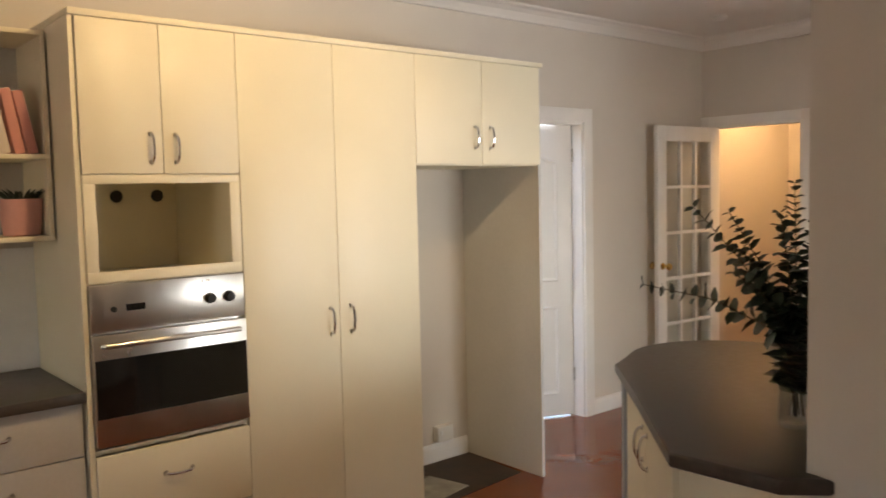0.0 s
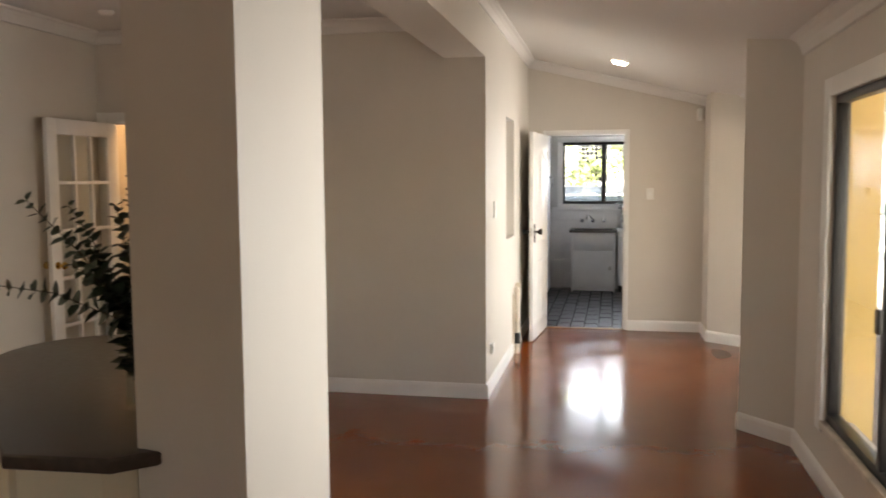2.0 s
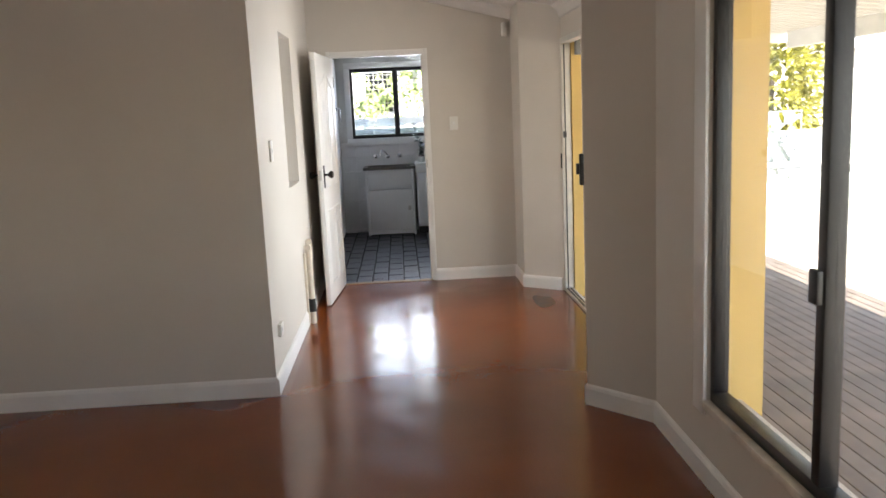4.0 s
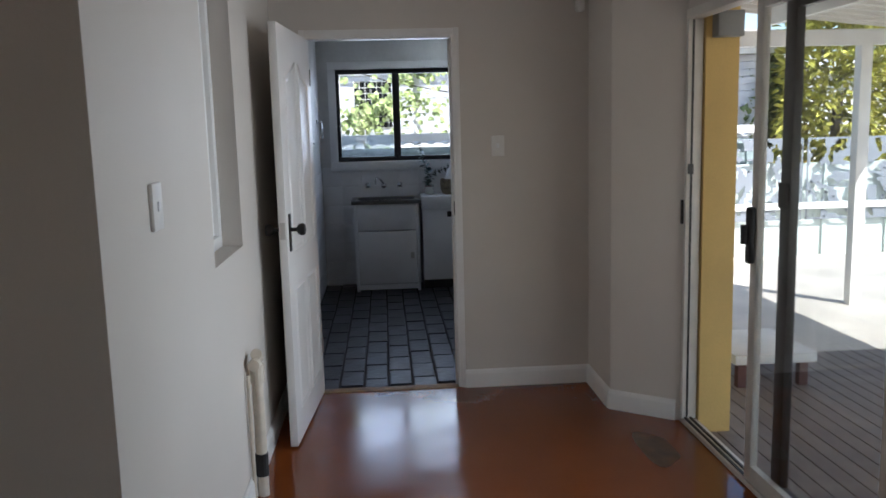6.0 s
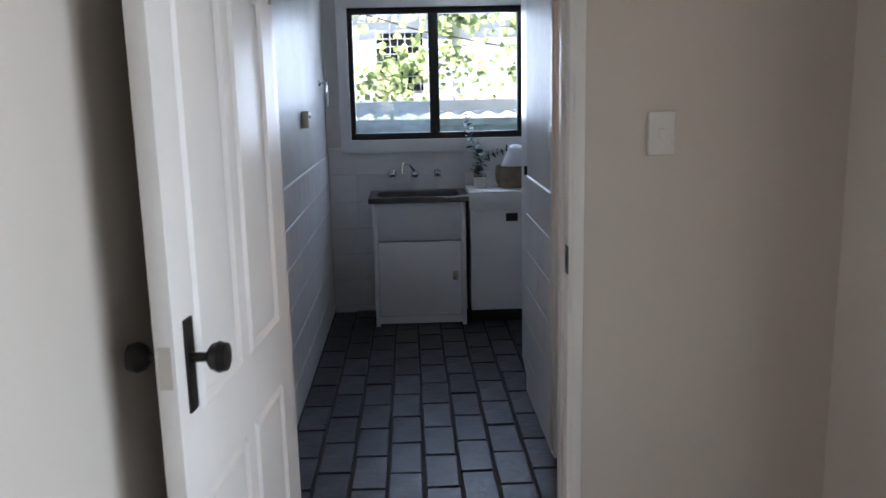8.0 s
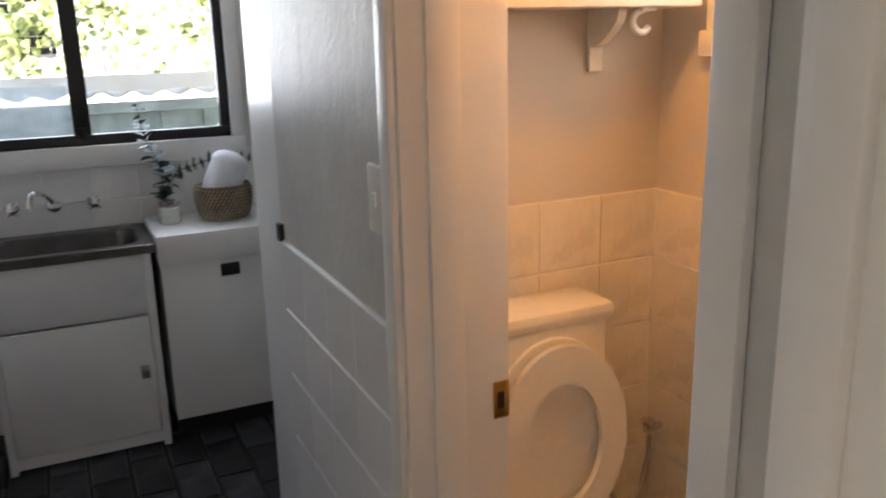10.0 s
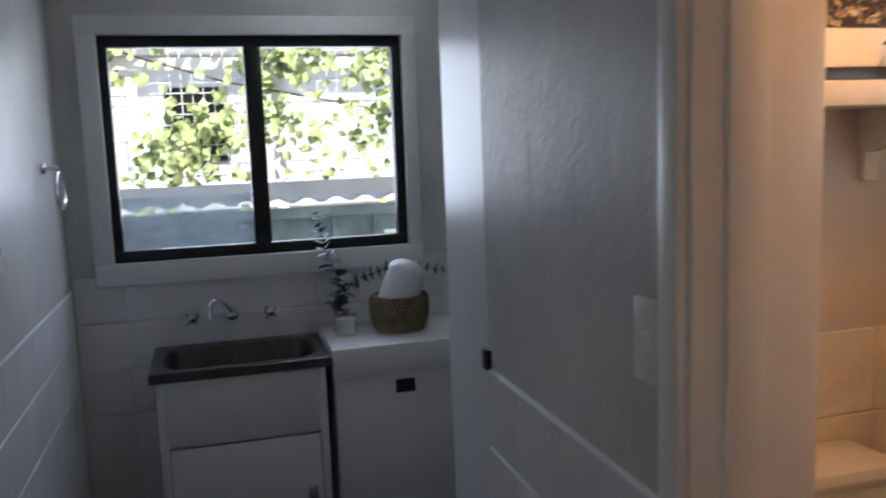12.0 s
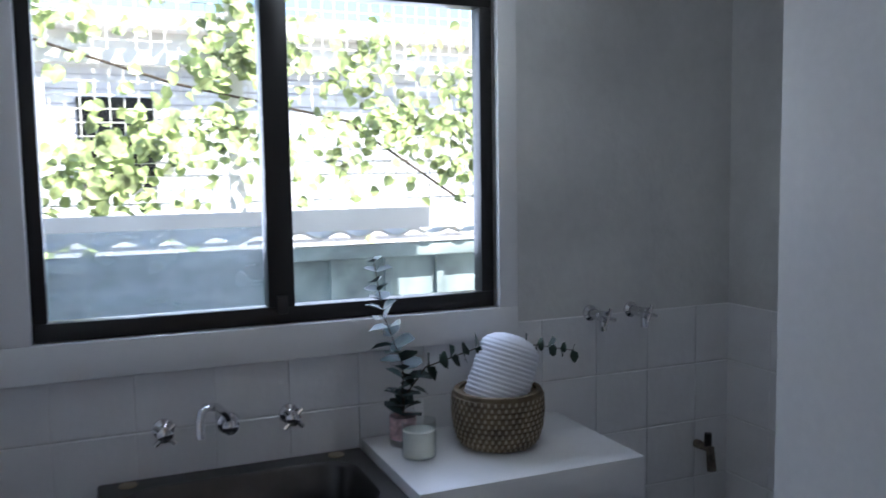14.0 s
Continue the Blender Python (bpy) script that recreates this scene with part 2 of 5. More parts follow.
def photo_mat():
    """A sepia print of a breaking wave: dark swell below, pale sky above."""
    m = bpy.data.materials.new("sea_print")
    m.use_nodes = True
    n, l = m.node_tree.nodes, m.node_tree.links
    b = n["Principled BSDF"]
    b.inputs["Roughness"].default_value = 0.5
    co, sep = n.new("ShaderNodeTexCoord"), n.new("ShaderNodeSeparateXYZ")
    l.new(co.outputs["Generated"], sep.inputs[0])
    ns, nf = n.new("ShaderNodeTexNoise"), n.new("ShaderNodeTexNoise")
    for t, s in ((ns, 3.5), (nf, 13)):
        t.inputs["Scale"].default_value, t.inputs["Detail"].default_value = s, 6
        t.inputs["Distortion"].default_value = 1.2
        l.new(co.outputs["Generated"], t.inputs["Vector"])

    def op(k, a, c):
        q = n.new("ShaderNodeMath")
        q.operation = k
        for i, v in enumerate((a, c)):
            if isinstance(v, (int, float)):
                q.inputs[i].default_value = v
            else:
                l.new(v, q.inputs[i])
        return q.outputs[0]

    # swell line higher at one side
    line = op("ADD", op("MULTIPLY", sep.outputs[1], 0.42), op("MULTIPLY", ns.outputs[0], 0.6))
    h = op("SUBTRACT", sep.outputs[2], op("ADD", line, 0.02))
    up = n.new("ShaderNodeMapRange")
    up.inputs[1].default_value, up.inputs[2].default_value = -0.02, 0.05
    l.new(h, up.inputs[0])
    skyc, sea, mx = n.new("ShaderNodeValToRGB"), n.new("ShaderNodeValToRGB"), n.new("ShaderNodeMix")
    mx.data_type = "RGBA"
    skyc.color_ramp.elements[0].color, skyc.color_ramp.elements[1].color = (0.3, 0.24, 0.17, 1), (0.62, 0.54, 0.42, 1)
    sea.color_ramp.elements[0].position, sea.color_ramp.elements[1].position = 0.5, 0.7
    sea.color_ramp.elements[0].color, sea.color_ramp.elements[1].color = (0.018, 0.012, 0.008, 1), (0.55, 0.44, 0.3, 1)
    l.new(ns.outputs[0], skyc.inputs[0]), l.new(nf.outputs[0], sea.inputs[0])
    l.new(up.outputs[0], mx.inputs[0]), l.new(sea.outputs[0], mx.inputs[6]), l.new(skyc.outputs[0], mx.inputs[7])
    l.new(mx.outputs[2], b.inputs["Base Color"])
    return m


PHOTO = photo_mat()

# ---- mesh helpers ----


def box(bm, x0, x1, y0, y1, z0, z1, bevel=0.0):
    vs = [bm.verts.new((x, y, z)) for x in (x0, x1) for y in (y0, y1) for z in (z0, z1)]
    fs = [bm.faces.new([vs[i] for i in q]) for q in ((0, 1, 3, 2), (4, 6, 7, 5), (0, 4, 5, 1), (2, 3, 7, 6), (0, 2, 6, 4), (1, 5, 7, 3))]
    if bevel:
        es = {e for f in fs for e in f.edges}
        bmesh.ops.bevel(bm, geom=list(es), offset=bevel, segments=2, affect="EDGES", profile=0.5)
    return bm


def prism(bm, poly, z0, z1, bevel=0.0):
    a = [bm.verts.new((x, y, z0)) for x, y in poly]
    b = [bm.verts.new((x, y, z1)) for x, y in poly]
    n = len(poly)
    fs = [bm.faces.new(a[::-1]), bm.faces.new(b)]
    for i in range(n):
        fs.append(bm.faces.new((a[i], a[(i + 1) % n], b[(i + 1) % n], b[i])))
    if bevel:
        es = list(fs[1].edges) + list(fs[0].edges)
        bmesh.ops.bevel(bm, geom=es, offset=bevel, segments=3, affect="EDGES", profile=0.5)
    bmesh.ops.recalc_face_normals(bm, faces=bm.faces)
    return bm


def lathe(bm, profile, centre=(0, 0, 0), axis="z", seg=24, squash=1.0):
    """Turns (radius, height) pairs about an axis through centre."""
    rings = []
    for r, h in profile:
        ring = []
        for k in range(seg):
            a = 2 * math.pi * k / seg
            u, v = r * math.cos(a), r * math.sin(a) * squash
            p = {"z": (u, v, h), "x": (h, u, v), "y": (u, h, v)}[axis]
            ring.append(bm.verts.new(Vector(p) + Vector(centre)))
        rings.append(ring)
    for a, b in zip(rings, rings[1:]):
        for k in range(seg):
            bm.faces.new((a[k], a[(k + 1) % seg], b[(k + 1) % seg], b[k]))
    for ring in (rings[0], rings[-1]):
        if (ring[0].co - ring[seg // 2].co).length > 1e-4:
            bm.faces.new(ring)
    bmesh.ops.recalc_face_normals(bm, faces=bm.faces)
    return bm


def tube(bm, pts, radius, seg=8, taper=1.0):
    """A round bar along points."""
    pts = [Vector(p) for p in pts]
    rings = []
    for i, p in enumerate(pts):
        d = (pts[min(i + 1, len(pts) - 1)] - pts[max(i - 1, 0)]).normalized()
        u = d.orthogonal().normalized() if i == 0 else (u - d * u.dot(d)).normalized()
        v = d.cross(u)
        r = radius * (1 + (taper - 1) * i / max(1, len(pts) - 1))
        rings.append([bm.verts.new(p + r * (math.cos(2 * math.pi * k / seg) * u + math.sin(2 * math.pi * k / seg) * v)) for k in range(seg)])
    for a, b in zip(rings, rings[1:]):
        for k in range(seg):
            bm.faces.new((a[k], a[(k + 1) % seg], b[(k + 1) % seg], b[k]))
    bm.faces.new(rings[0][::-1]), bm.faces.new(rings[-1])
    return bm


def arc(c, r, a0, a1, n, plane="xz"):
    out = []
    for i in range(n + 1):
        a = radians(a0 + (a1 - a0) * i / n)
        u, v = r * math.cos(a), r * math.sin(a)
        out.append(Vector(c) + Vector({"xz": (u, 0, v), "xy": (u, v, 0), "yz": (0, u, v)}[plane]))
    return out


def mesh(name, bm, material, smooth=None):
    me = bpy.data.meshes.new(name)
    bmesh.ops.recalc_face_normals(bm, faces=bm.faces)
    bm.to_mesh(me)
    bm.free()
    me.materials.append(material)
    if smooth is None:
        smooth = len(me.polygons) > 40
    if smooth:
        me.polygons.foreach_set("use_smooth", [True] * len(me.polygons))
        me.set_sharp_from_angle(angle=radians(35))
    return me


def part(name, bm, material, parent, label="", smooth=None):
    ob = new(name, mesh(name, bm, material, smooth))
    ob.parent = parent
    if label:
        tagged(ob, label)
    return ob


# the corner from which the things of a room are set out
BASE = Vector((0, 0, 0))
LAUNDRY = Vector((0.195, 0.02, -0.042))


def thing(name, label, category, group="", at=(0, 0, 0)):
    ob = new(name)
    ob.empty_display_size = 0.1
    ob.location = Vector(at) + BASE
    return tagged(ob, label, category, group)


def solid(name, bm, material, label, category, group="", kind="", smooth=None):
    return tagged(new(name, mesh(name, bm, material, smooth)), label, category, group, kind)


def B():
    return bmesh.new()


def BX(*a, **k):
    return box(B(), *a, **k)


def slab(us, vs, holes, put, t0, t1):
    """A wall of cells between the cuts us and vs, from depth t0 to t1, less the holes; put maps (u, v, t) to a place."""
    us = sorted({*us, *(h[0] for h in holes), *(h[1] for h in holes)})
    vs = sorted({*vs, *(h[2] for h in holes), *(h[3] for h in holes)})
    full = lambda i, j: 0 <= i < len(us) - 1 and 0 <= j < len(vs) - 1 and not any(h[0] <= us[i] < h[1] and h[2] <= vs[j] < h[3] for h in holes)
    bm, cache = B(), {}

    def v(i, j, t):
        k = (i, j, t)
        if k not in cache:
            cache[k] = bm.verts.new(put(us[i], vs[j], t))
        return cache[k]

    for i in range(len(us) - 1):
        for j in range(len(vs) - 1):
            if not full(i, j):
                continue
            for t in (t0, t1):
                bm.faces.new((v(i, j, t), v(i + 1, j, t), v(i + 1, j + 1, t), v(i, j + 1, t)))
            for di, dj, a, b in ((-1, 0, (i, j), (i, j + 1)), (1, 0, (i + 1, j), (i + 1, j + 1)), (0, -1, (i, j), (i + 1, j)), (0, 1, (i, j + 1), (i + 1, j + 1))):
                if not full(i + di, j + dj):
                    bm.faces.new((v(*a, t0), v(*b, t0), v(*b, t1), v(*a, t1)))
    return bm


def wall_x(name, y0, y1, x0, x1, z1, holes, material, label, z0=0.0):
    """A wall that runs along x."""
    return solid(name, slab((x0, x1), (z0, z1), holes, lambda u, v, t: (u, t, v), y0, y1), material, label, "wall", kind="structure")


def wall_y(name, x0, x1, y0, y1, z1, holes, material, label, z0=0.0):
    return solid(name, slab((y0, y1), (z0, z1), holes, lambda u, v, t: (t, u, v), x0, x1), material, label, "wall", kind="structure")


def rake(y):
    return 2.84 - 0.246 * (1.15 - y)

# ---- structure ----
solid("floor", BX(-4.1, 8.79, -1.03, 4.5, -0.12, 0), FLOOR, "glossy orange-brown sealed floor", "floor", kind="structure")
solid("threshold", BX(8.745, 8.82, 0.108, 0.955, -0.02, 0.006, bevel=0.003), mat("timber_strip", (0.3, 0.2, 0.1), 0.5, var=0.2, scale=15), "worn timber strip in the doorway", "threshold", kind="structure")
slate_floor = solid("floor_laundry", BX(8.8, 12.5, -1.3, 1.28, -0.16, -0.048), GROUT, "dark slate paver floor with recessed joints", "floor", kind="structure")
hall_floor = solid("floor_hall", BX(5.86, 8.7, 1.45, 5.6, -0.12, -0.002), FLOOR, "orange-brown hall floor", "floor", kind="structure")
solid("floor_room", BX(-4.1, 5.8, 4.5, 7.0, -0.12, -0.002), FLOOR, "dim floor of the next room", "floor", kind="structure")

NICHE = (6.94, 7.51, 1.07, 2.11)
wall_x("wall_left", 1.132, 1.42, 5.93, 8.75, 3.1, [NICHE], PAINT, "off-white painted wall with a window recess")
wall_y("wall_nib", 5.81, 5.93, 1.132, 4.30, 3.1, [(3.36, 4.12, -1, 2.05)], PAINT, "off-white painted wall with a doorway")
DOORY = (0.108, 0.955)
wall_y("wall_end", 8.75, 8.85, -1.2, 1.42, 3.1, [(*DOORY, -1, 2.06)], PAINT, "off-white end wall with the laundry doorway")
solid("wall_splay", prism(B(), [(8.75, -0.655), (8.27, -0.655), (8.03, -0.965), (8.03, -1.03), (8.75, -1.03)], 0, 3.0), PAINT, "off-white splayed wall beside the sliding door", "wall", kind="structure")
solid("wall_header", BX(6.2, 8.03, -1.03, -0.965, 2.07, 3.0), PAINT, "off-white wall over the sliding door", "wall", kind="structure")
solid("wall_pier", prism(B(), [(6.2, -0.965), (5.9, -0.965), (5.388, -0.542), (5.08, -0.81), (5.08, -1.03), (6.2, -1.03)], 0, 3.0), PAINT, "off-white splayed pier between window and sliding door", "wall", kind="structure")
BAYW = (2.74, 4.43, 0.345, 1.98)
wall_x("wall_bay", -0.95, -0.81, 2.565, 5.08, 3.0, [BAYW], PAINT, "off-white wall with a wide low window")
solid("wall_near", prism(B(), [(2.565, -0.81), (2.305, -0.55), (-4.1, -0.55), (-4.1, -1.0), (2.565, -1.0)], 0, 3.0), PAINT, "off-white splayed wall beside the window", "wall", kind="structure")
# unseen closing wall; its opening is added only to hold the fill lamp
wall_y("wall_west", -4.1, -4.0, -0.6, 4.5, 3.1, [(1.0, 2.2, 1.0, 2.0)], PAINT, "off-white wall added behind the walker, out of view")
solid("wall_column", BX(1.89, 2.49, 1.132, 1.43, 0, 3.1), PAINT, "off-white square pillar at the kitchen bench", "wall", kind="structure")
solid("wall_beam", BX(2.49, 5.81, 1.132, 1.43, 2.44, 3.1), PAINT, "off-white beam over the wide opening", "wall", kind="structure")
KDOOR = (3.57, 4.36, -1, 2.04)
wall_x("wall_kitchen", 4.18, 4.30, -4.0, 5.81, 3.0, [KDOOR], PAINT, "off-white kitchen wall with a doorway")
# rooms beyond, closed plainly
wall_x("wall_hall_north", 4.30, 4.42, 5.93, 8.7, 3.0, [], PAINT, "cream hall wall")
wall_x("wall_hall_south", 2.7, 2.8, 5.93, 8.7, 3.0, [], PAINT, "cream hall wall")
wall_y("wall_hall_end", 7.45, 7.57, 2.8, 4.3, 3.0, [], PAINT, "cream hall wall with a cupboard door")
solid("ceiling_hall", BX(5.93, 8.7, 2.7, 4.42, 2.6, 2.7), CEIL, "white hall ceiling", "ceiling", kind="structure")
wall_x("wall_room", 6.6, 6.7, -1, 5.6, 3.0, [], PAINT, "pale wall of the next room")

# laundry and toilet
WIN = (-0.244, 0.985, 1.214, 2.124)
wl = wall_x("wall_laundry_left", 1.16, 1.28, 8.85, 12.395, 3.1, [], COLD, "rough white painted wall, tiled below")
wb = wall_y("wall_laundry_back", 12.395, 12.535, -1.23, 1.28, 3.1, [WIN], COLD, "white painted wall with a window, tiled below")
TDOOR = (9.06, 9.822, -1, 2.06)
wr = wall_x("wall_laundry_right", -0.224, -0.024, 8.85, 10.67, 3.1, [TDOOR], COLD, "rough white painted wall with the toilet doorway")
solid("wall_return", prism(B(), [(10.67, -0.028), (11.125, -0.06), (11.125, -0.224), (10.67, -0.224)], 0, 3.1), mat("smooth_paint", (0.72, 0.72, 0.71), 0.3, var=0.03, scale=2), "smooth white painted wall end", "wall", kind="structure")
ws = wall_y("wall_toilet_back", 10.30, 10.42, -1.11, -0.224, 3.1, [], PAINT, "cream painted toilet wall, tiled below")
TWIN = (9.37, 10.073, 1.64, 2.10)
wt = wall_x("wall_toilet_outer", -1.11, -0.99, 8.85, 10.30, 3.1, [TWIN], PAINT, "cream painted toilet wall with a small window")
wn_ = wall_x("wall_laundry_outer", -1.23, -1.11, 10.25, 12.395, 3.1, [], COLD, "white painted laundry wall, tiled below")

# ceilings
solid("ceiling_kitchen", BX(-4.1, 5.95, 1.3, 4.3, 2.73, 2.85), CEIL, "flat white plaster ceiling", "ceiling", kind="structure")
bm = B()
a = [bm.verts.new((x, y, rake(y) + d)) for x in (-4.1, 12.6) for y in (-1.4, 1.42) for d in (0, 0.12)]
for q in ((0, 1, 3, 2), (4, 6, 7, 5), (0, 4, 5, 1), (2, 3, 7, 6), (0, 2, 6, 4), (1, 5, 7, 3)):
    bm.faces.new([a[i] for i in q])
solid("ceiling_raked", bm, CEIL, "sloping white plaster ceiling", "ceiling", kind="structure")
bm = B()
a = [bm.verts.new((x, y, rake(y) - 0.12 + d)) for x in (8.85, 10.30) for y in (-0.99, -0.224) for d in (0, 0.03)]
for q in ((0, 1, 3, 2), (4, 6, 7, 5), (0, 4, 5, 1), (2, 3, 7, 6), (0, 2, 6, 4), (1, 5, 7, 3)):
    bm.faces.new([a[i] for i in q])
solid("ceiling_toilet", bm, CEIL, "sloping painted toilet ceiling", "ceiling", kind="structure")


def run(name, pts, profile, material, label, up=(0, 0, 1)):
    """A moulding: the profile (out from the wall, up) carried from the first point to the second; out is to the left of the way."""
    p0, p1, out = Vector(pts[0]), Vector(pts[1]), Vector(pts[2])
    bm = B()
    rows = [[bm.verts.new(p + out * o + Vector(up) * u) for o, u in profile] for p in (p0, p1)]
    n = len(profile)
    for i in range(n):
        bm.faces.new((rows[0][i], rows[0][(i + 1) % n], rows[1][(i + 1) % n], rows[1][i]))
    bm.faces.new(rows[0]), bm.faces.new(rows[1][::-1])
    return solid(name, bm, material, label, "trim", kind="structure")


COVE = [(0, 0), (0.085, 0), (0.08, -0.012), (0.055, -0.022), (0.033, -0.042), (0.02, -0.07), (0.014, -0.088), (0, -0.092)]
SKIRT = [(0, 0), (0.017, 0), (0.017, 0.085), (0.012, 0.1), (0.004, 0.108), (0, 0.108)]


def skirt(p0, p1, out):
    run("baseboard", ((*p0, 0.0), (*p1, 0.0), (*out, 0)), SKIRT, TRIM, "white painted skirting board")


skirt((5.797, 1.132), (8.75, 1.132), (0, -1))
skirt((5.81, 1.132), (5.81, 3.30), (-1, 0))
skirt((8.75, -0.655), (8.75, 0.09), (-1, 0))
skirt((8.27, -0.655), (8.75, -0.655), (0, 1))
skirt((8.05, -0.94), (8.272, -0.653), (-0.79, 0.612))
skirt((5.9, -0.965), (6.17, -0.965), (0, 1))
skirt((5.388, -0.542), (5.9, -0.965), (0.637, 0.771))
skirt((5.08, -0.81), (5.388, -0.542), (-0.656, 0.755))
skirt((2.565, -0.81), (5.08, -0.81), (0, 1))
skirt((4.44, 4.18), (5.81, 4.18), (0, -1))
skirt((2.42, 4.18), (3.24, 4.18), (0, -1))
skirt((1.89, 1.132), (2.49, 1.132), (0, -1))
run("cornice_kitchen", ((-4, 4.18, 2.73), (5.81, 4.18, 2.73), (0, -1, 0)), COVE, CEIL, "white cove cornice")
run("cornice_nib", ((5.81, 1.43, 2.73), (5.81, 4.18, 2.73), (-1, 0, 0)), COVE, CEIL, "white cove cornice")
run("cornice_left", ((-4, 1.132, rake(1.132)), (8.75, 1.132, rake(1.132)), (0, -1, -0.2)), COVE, CEIL, "white cove cornice")
run("cornice_end", ((8.75, -0.655, rake(-0.655)), (8.75, 1.132, rake(1.132)), (-1, 0, 0)), COVE, CEIL, "white cove cornice on the slope")
run("cornice_bay", ((2.565, -0.81, rake(-0.81)), (5.08, -0.81, rake(-0.81)), (0, 1, 0.2)), COVE, CEIL, "white cove cornice")
run("cornice_slider", ((5.9, -0.965, rake(-0.965)), (8.03, -0.965, rake(-0.965)), (0, 1, 0.2)), COVE, CEIL, "white cove cornice")
run("cornice_laundry", ((12.395, -1.11, rake(-1.11)), (12.395, 1.16, rake(1.16)), (-1, 0, 0)), COVE, CEIL, "white cove cornice on the slope")
run("cornice_toilet", ((8.85, -0.99, rake(-0.99) - 0.12), (10.30, -0.99, rake(-0.99) - 0.12), (0, 1, 0.2)), [(0, 0), (0.03, 0), (0.03, -0.03), (0, -0.03)], CEIL, "narrow painted ceiling bead")

# ---- doors ----


def panel_door(name, w, h, t, label, hinge, angle, knob=None):
    """A moulded four-panel door with an arched upper pair: face along +x from the hinge, thickness along y."""
    d = thing(name, label, "door")
    bm = BX(0, w, -t / 2, t / 2, 0.012, h, bevel=0.002)
    part("leaf", bm, TRIM, d)
    s, g = 0.11, 0.07
    pw = (w - 2 * s - g) / 2
    for side in (-1, 1):
        for i in range(2):
            x0 = s + i * (pw + g)
            for z0, z1, arch in ((0.16, 0.78, 0), (0.95, h - 0.24, 0.1)):
                bm = B()
                for k, (ins, hh) in enumerate(((0, 0.006), (0.028, 0.007))):
                    top = []
                    n = 10
                    for q in range(n + 1):
                        f = q / n
                        top.append((x0 + ins + (pw - 2 * ins) * (1 - f), z1 - ins + arch * ((1 - f) if i == 0 else f) ** 1.6 * 0.9))
                    poly = [(x0 + ins, z0 + ins), (x0 + pw - ins, z0 + ins)] + top
                    if k == 0:
                        outer = poly
                    else:
                        inner = poly
                y = side * (t / 2)
                o = [bm.verts.new((x, y + side * 0.0005, z)) for x, z in outer]
                m1 = [bm.verts.new((x + (0.01 if x < x0 + pw / 2 else -0.01), y + side * 0.008, z + (0.01 if z < (z0 + z1) / 2 else -0.01))) for x, z in outer]
                c = [bm.verts.new((x, y + side * 0.001, z)) for x, z in inner]
                nn = len(o)
                for q in range(nn):
                    bm.faces.new((o[q], o[(q + 1) % nn], m1[(q + 1) % nn], m1[q]))
                    bm.faces.new((m1[q], m1[(q + 1) % nn], c[(q + 1) % nn], c[q]))
                part("panel_moulding", bm, TRIM, d, smooth=False)
    if knob:
        for side in (-1, 1):
            bm = BX(w - 0.085, w - 0.045, side * t / 2, side * (t / 2 + 0.006), 0.97, 1.15, bevel=0.002)
            plate = part("knob_plate", bm, IRON, d, "dark iron knob plate")
            bm = lathe(B(), [(0.01, 0), (0.009, 0.03), (0.024, 0.04), (0.03, 0.055), (0.026, 0.07), (0.004, 0.076)], (0, 0, 0), "y", 18)
            bmesh.ops.transform(bm, matrix=Matrix.Diagonal((1, side, 1, 1)), verts=bm.verts)
            bmesh.ops.translate(bm, vec=(w - 0.065, side * (t / 2 + 0.004), 1.075), verts=bm.verts)
            part("knob", bm, IRON, d, "round dark knob")
        part("latch_plate", BX(w - 0.001, w + 0.003, -0.012, 0.012, 1.035, 1.115), STEEL, d, "steel latch plate")
    for z in (0.25, h - 0.25):
        part("hinge", lathe(B(), [(0.007, 0), (0.007, 0.09)], (-0.004, t / 2, z), "z", 10), STEEL, d, "steel hinge")
    d.matrix_world = pose(hinge[0], hinge[1], 0, 0, 0, angle)
    return d


panel_door("laundry_door", 0.83, 2.035, 0.038, "white moulded panel door, open, with dark iron knobs", (8.745, 0.945), 180 - 4.8, True)
panel_door("kitchen_door", 0.76, 2.02, 0.036, "white moulded panel door, ajar, at the kitchen", (4.335, 4.275), 180 - 22)


def frame_set(name, axis, c0, c1, u0, u1, top, label, w=0.07, t=0.016, jamb=0.022, faces=(-1, 1)):
    """Lining and architraves of a doorway in a wall between depths c0 and c1, opening u0 to u1."""
    d = thing(name, label, "door frame")
    d["kind"] = "structure"
    put = (lambda u0, u1, c0, c1, z0, z1: BX(u0, u1, c0, c1, z0, z1, bevel=0.002)) if axis == "x" else (lambda u0, u1, c0, c1, z0, z1: BX(c0, c1, u0, u1, z0, z1, bevel=0.002))
    part("jamb", put(u0, u0 + jamb, c0 - 0.003, c1 + 0.003, 0, top), TRIM, d)
    part("jamb", put(u1 - jamb, u1, c0 - 0.003, c1 + 0.003, 0, top), TRIM, d)
    part("head", put(u0 + jamb, u1 - jamb, c0 - 0.003, c1 + 0.003, top - jamb, top), TRIM, d)
    for f in faces:
        a, b = (c0 - t, c0 - 0.002) if f < 0 else (c1 + 0.002, c1 + t)
        part("architrave", put(u0 - w + 0.008, u0 + 0.008, a, b, 0, top + w), TRIM, d)
        part("architrave", put(u1 - 0.008, u1 + w - 0.008, a, b, 0, top + w), TRIM, d)
        part("architrave", put(u0 + 0.009, u1 - 0.009, a, b, top - 0.008, top + w - 0.002), TRIM, d)
    return d


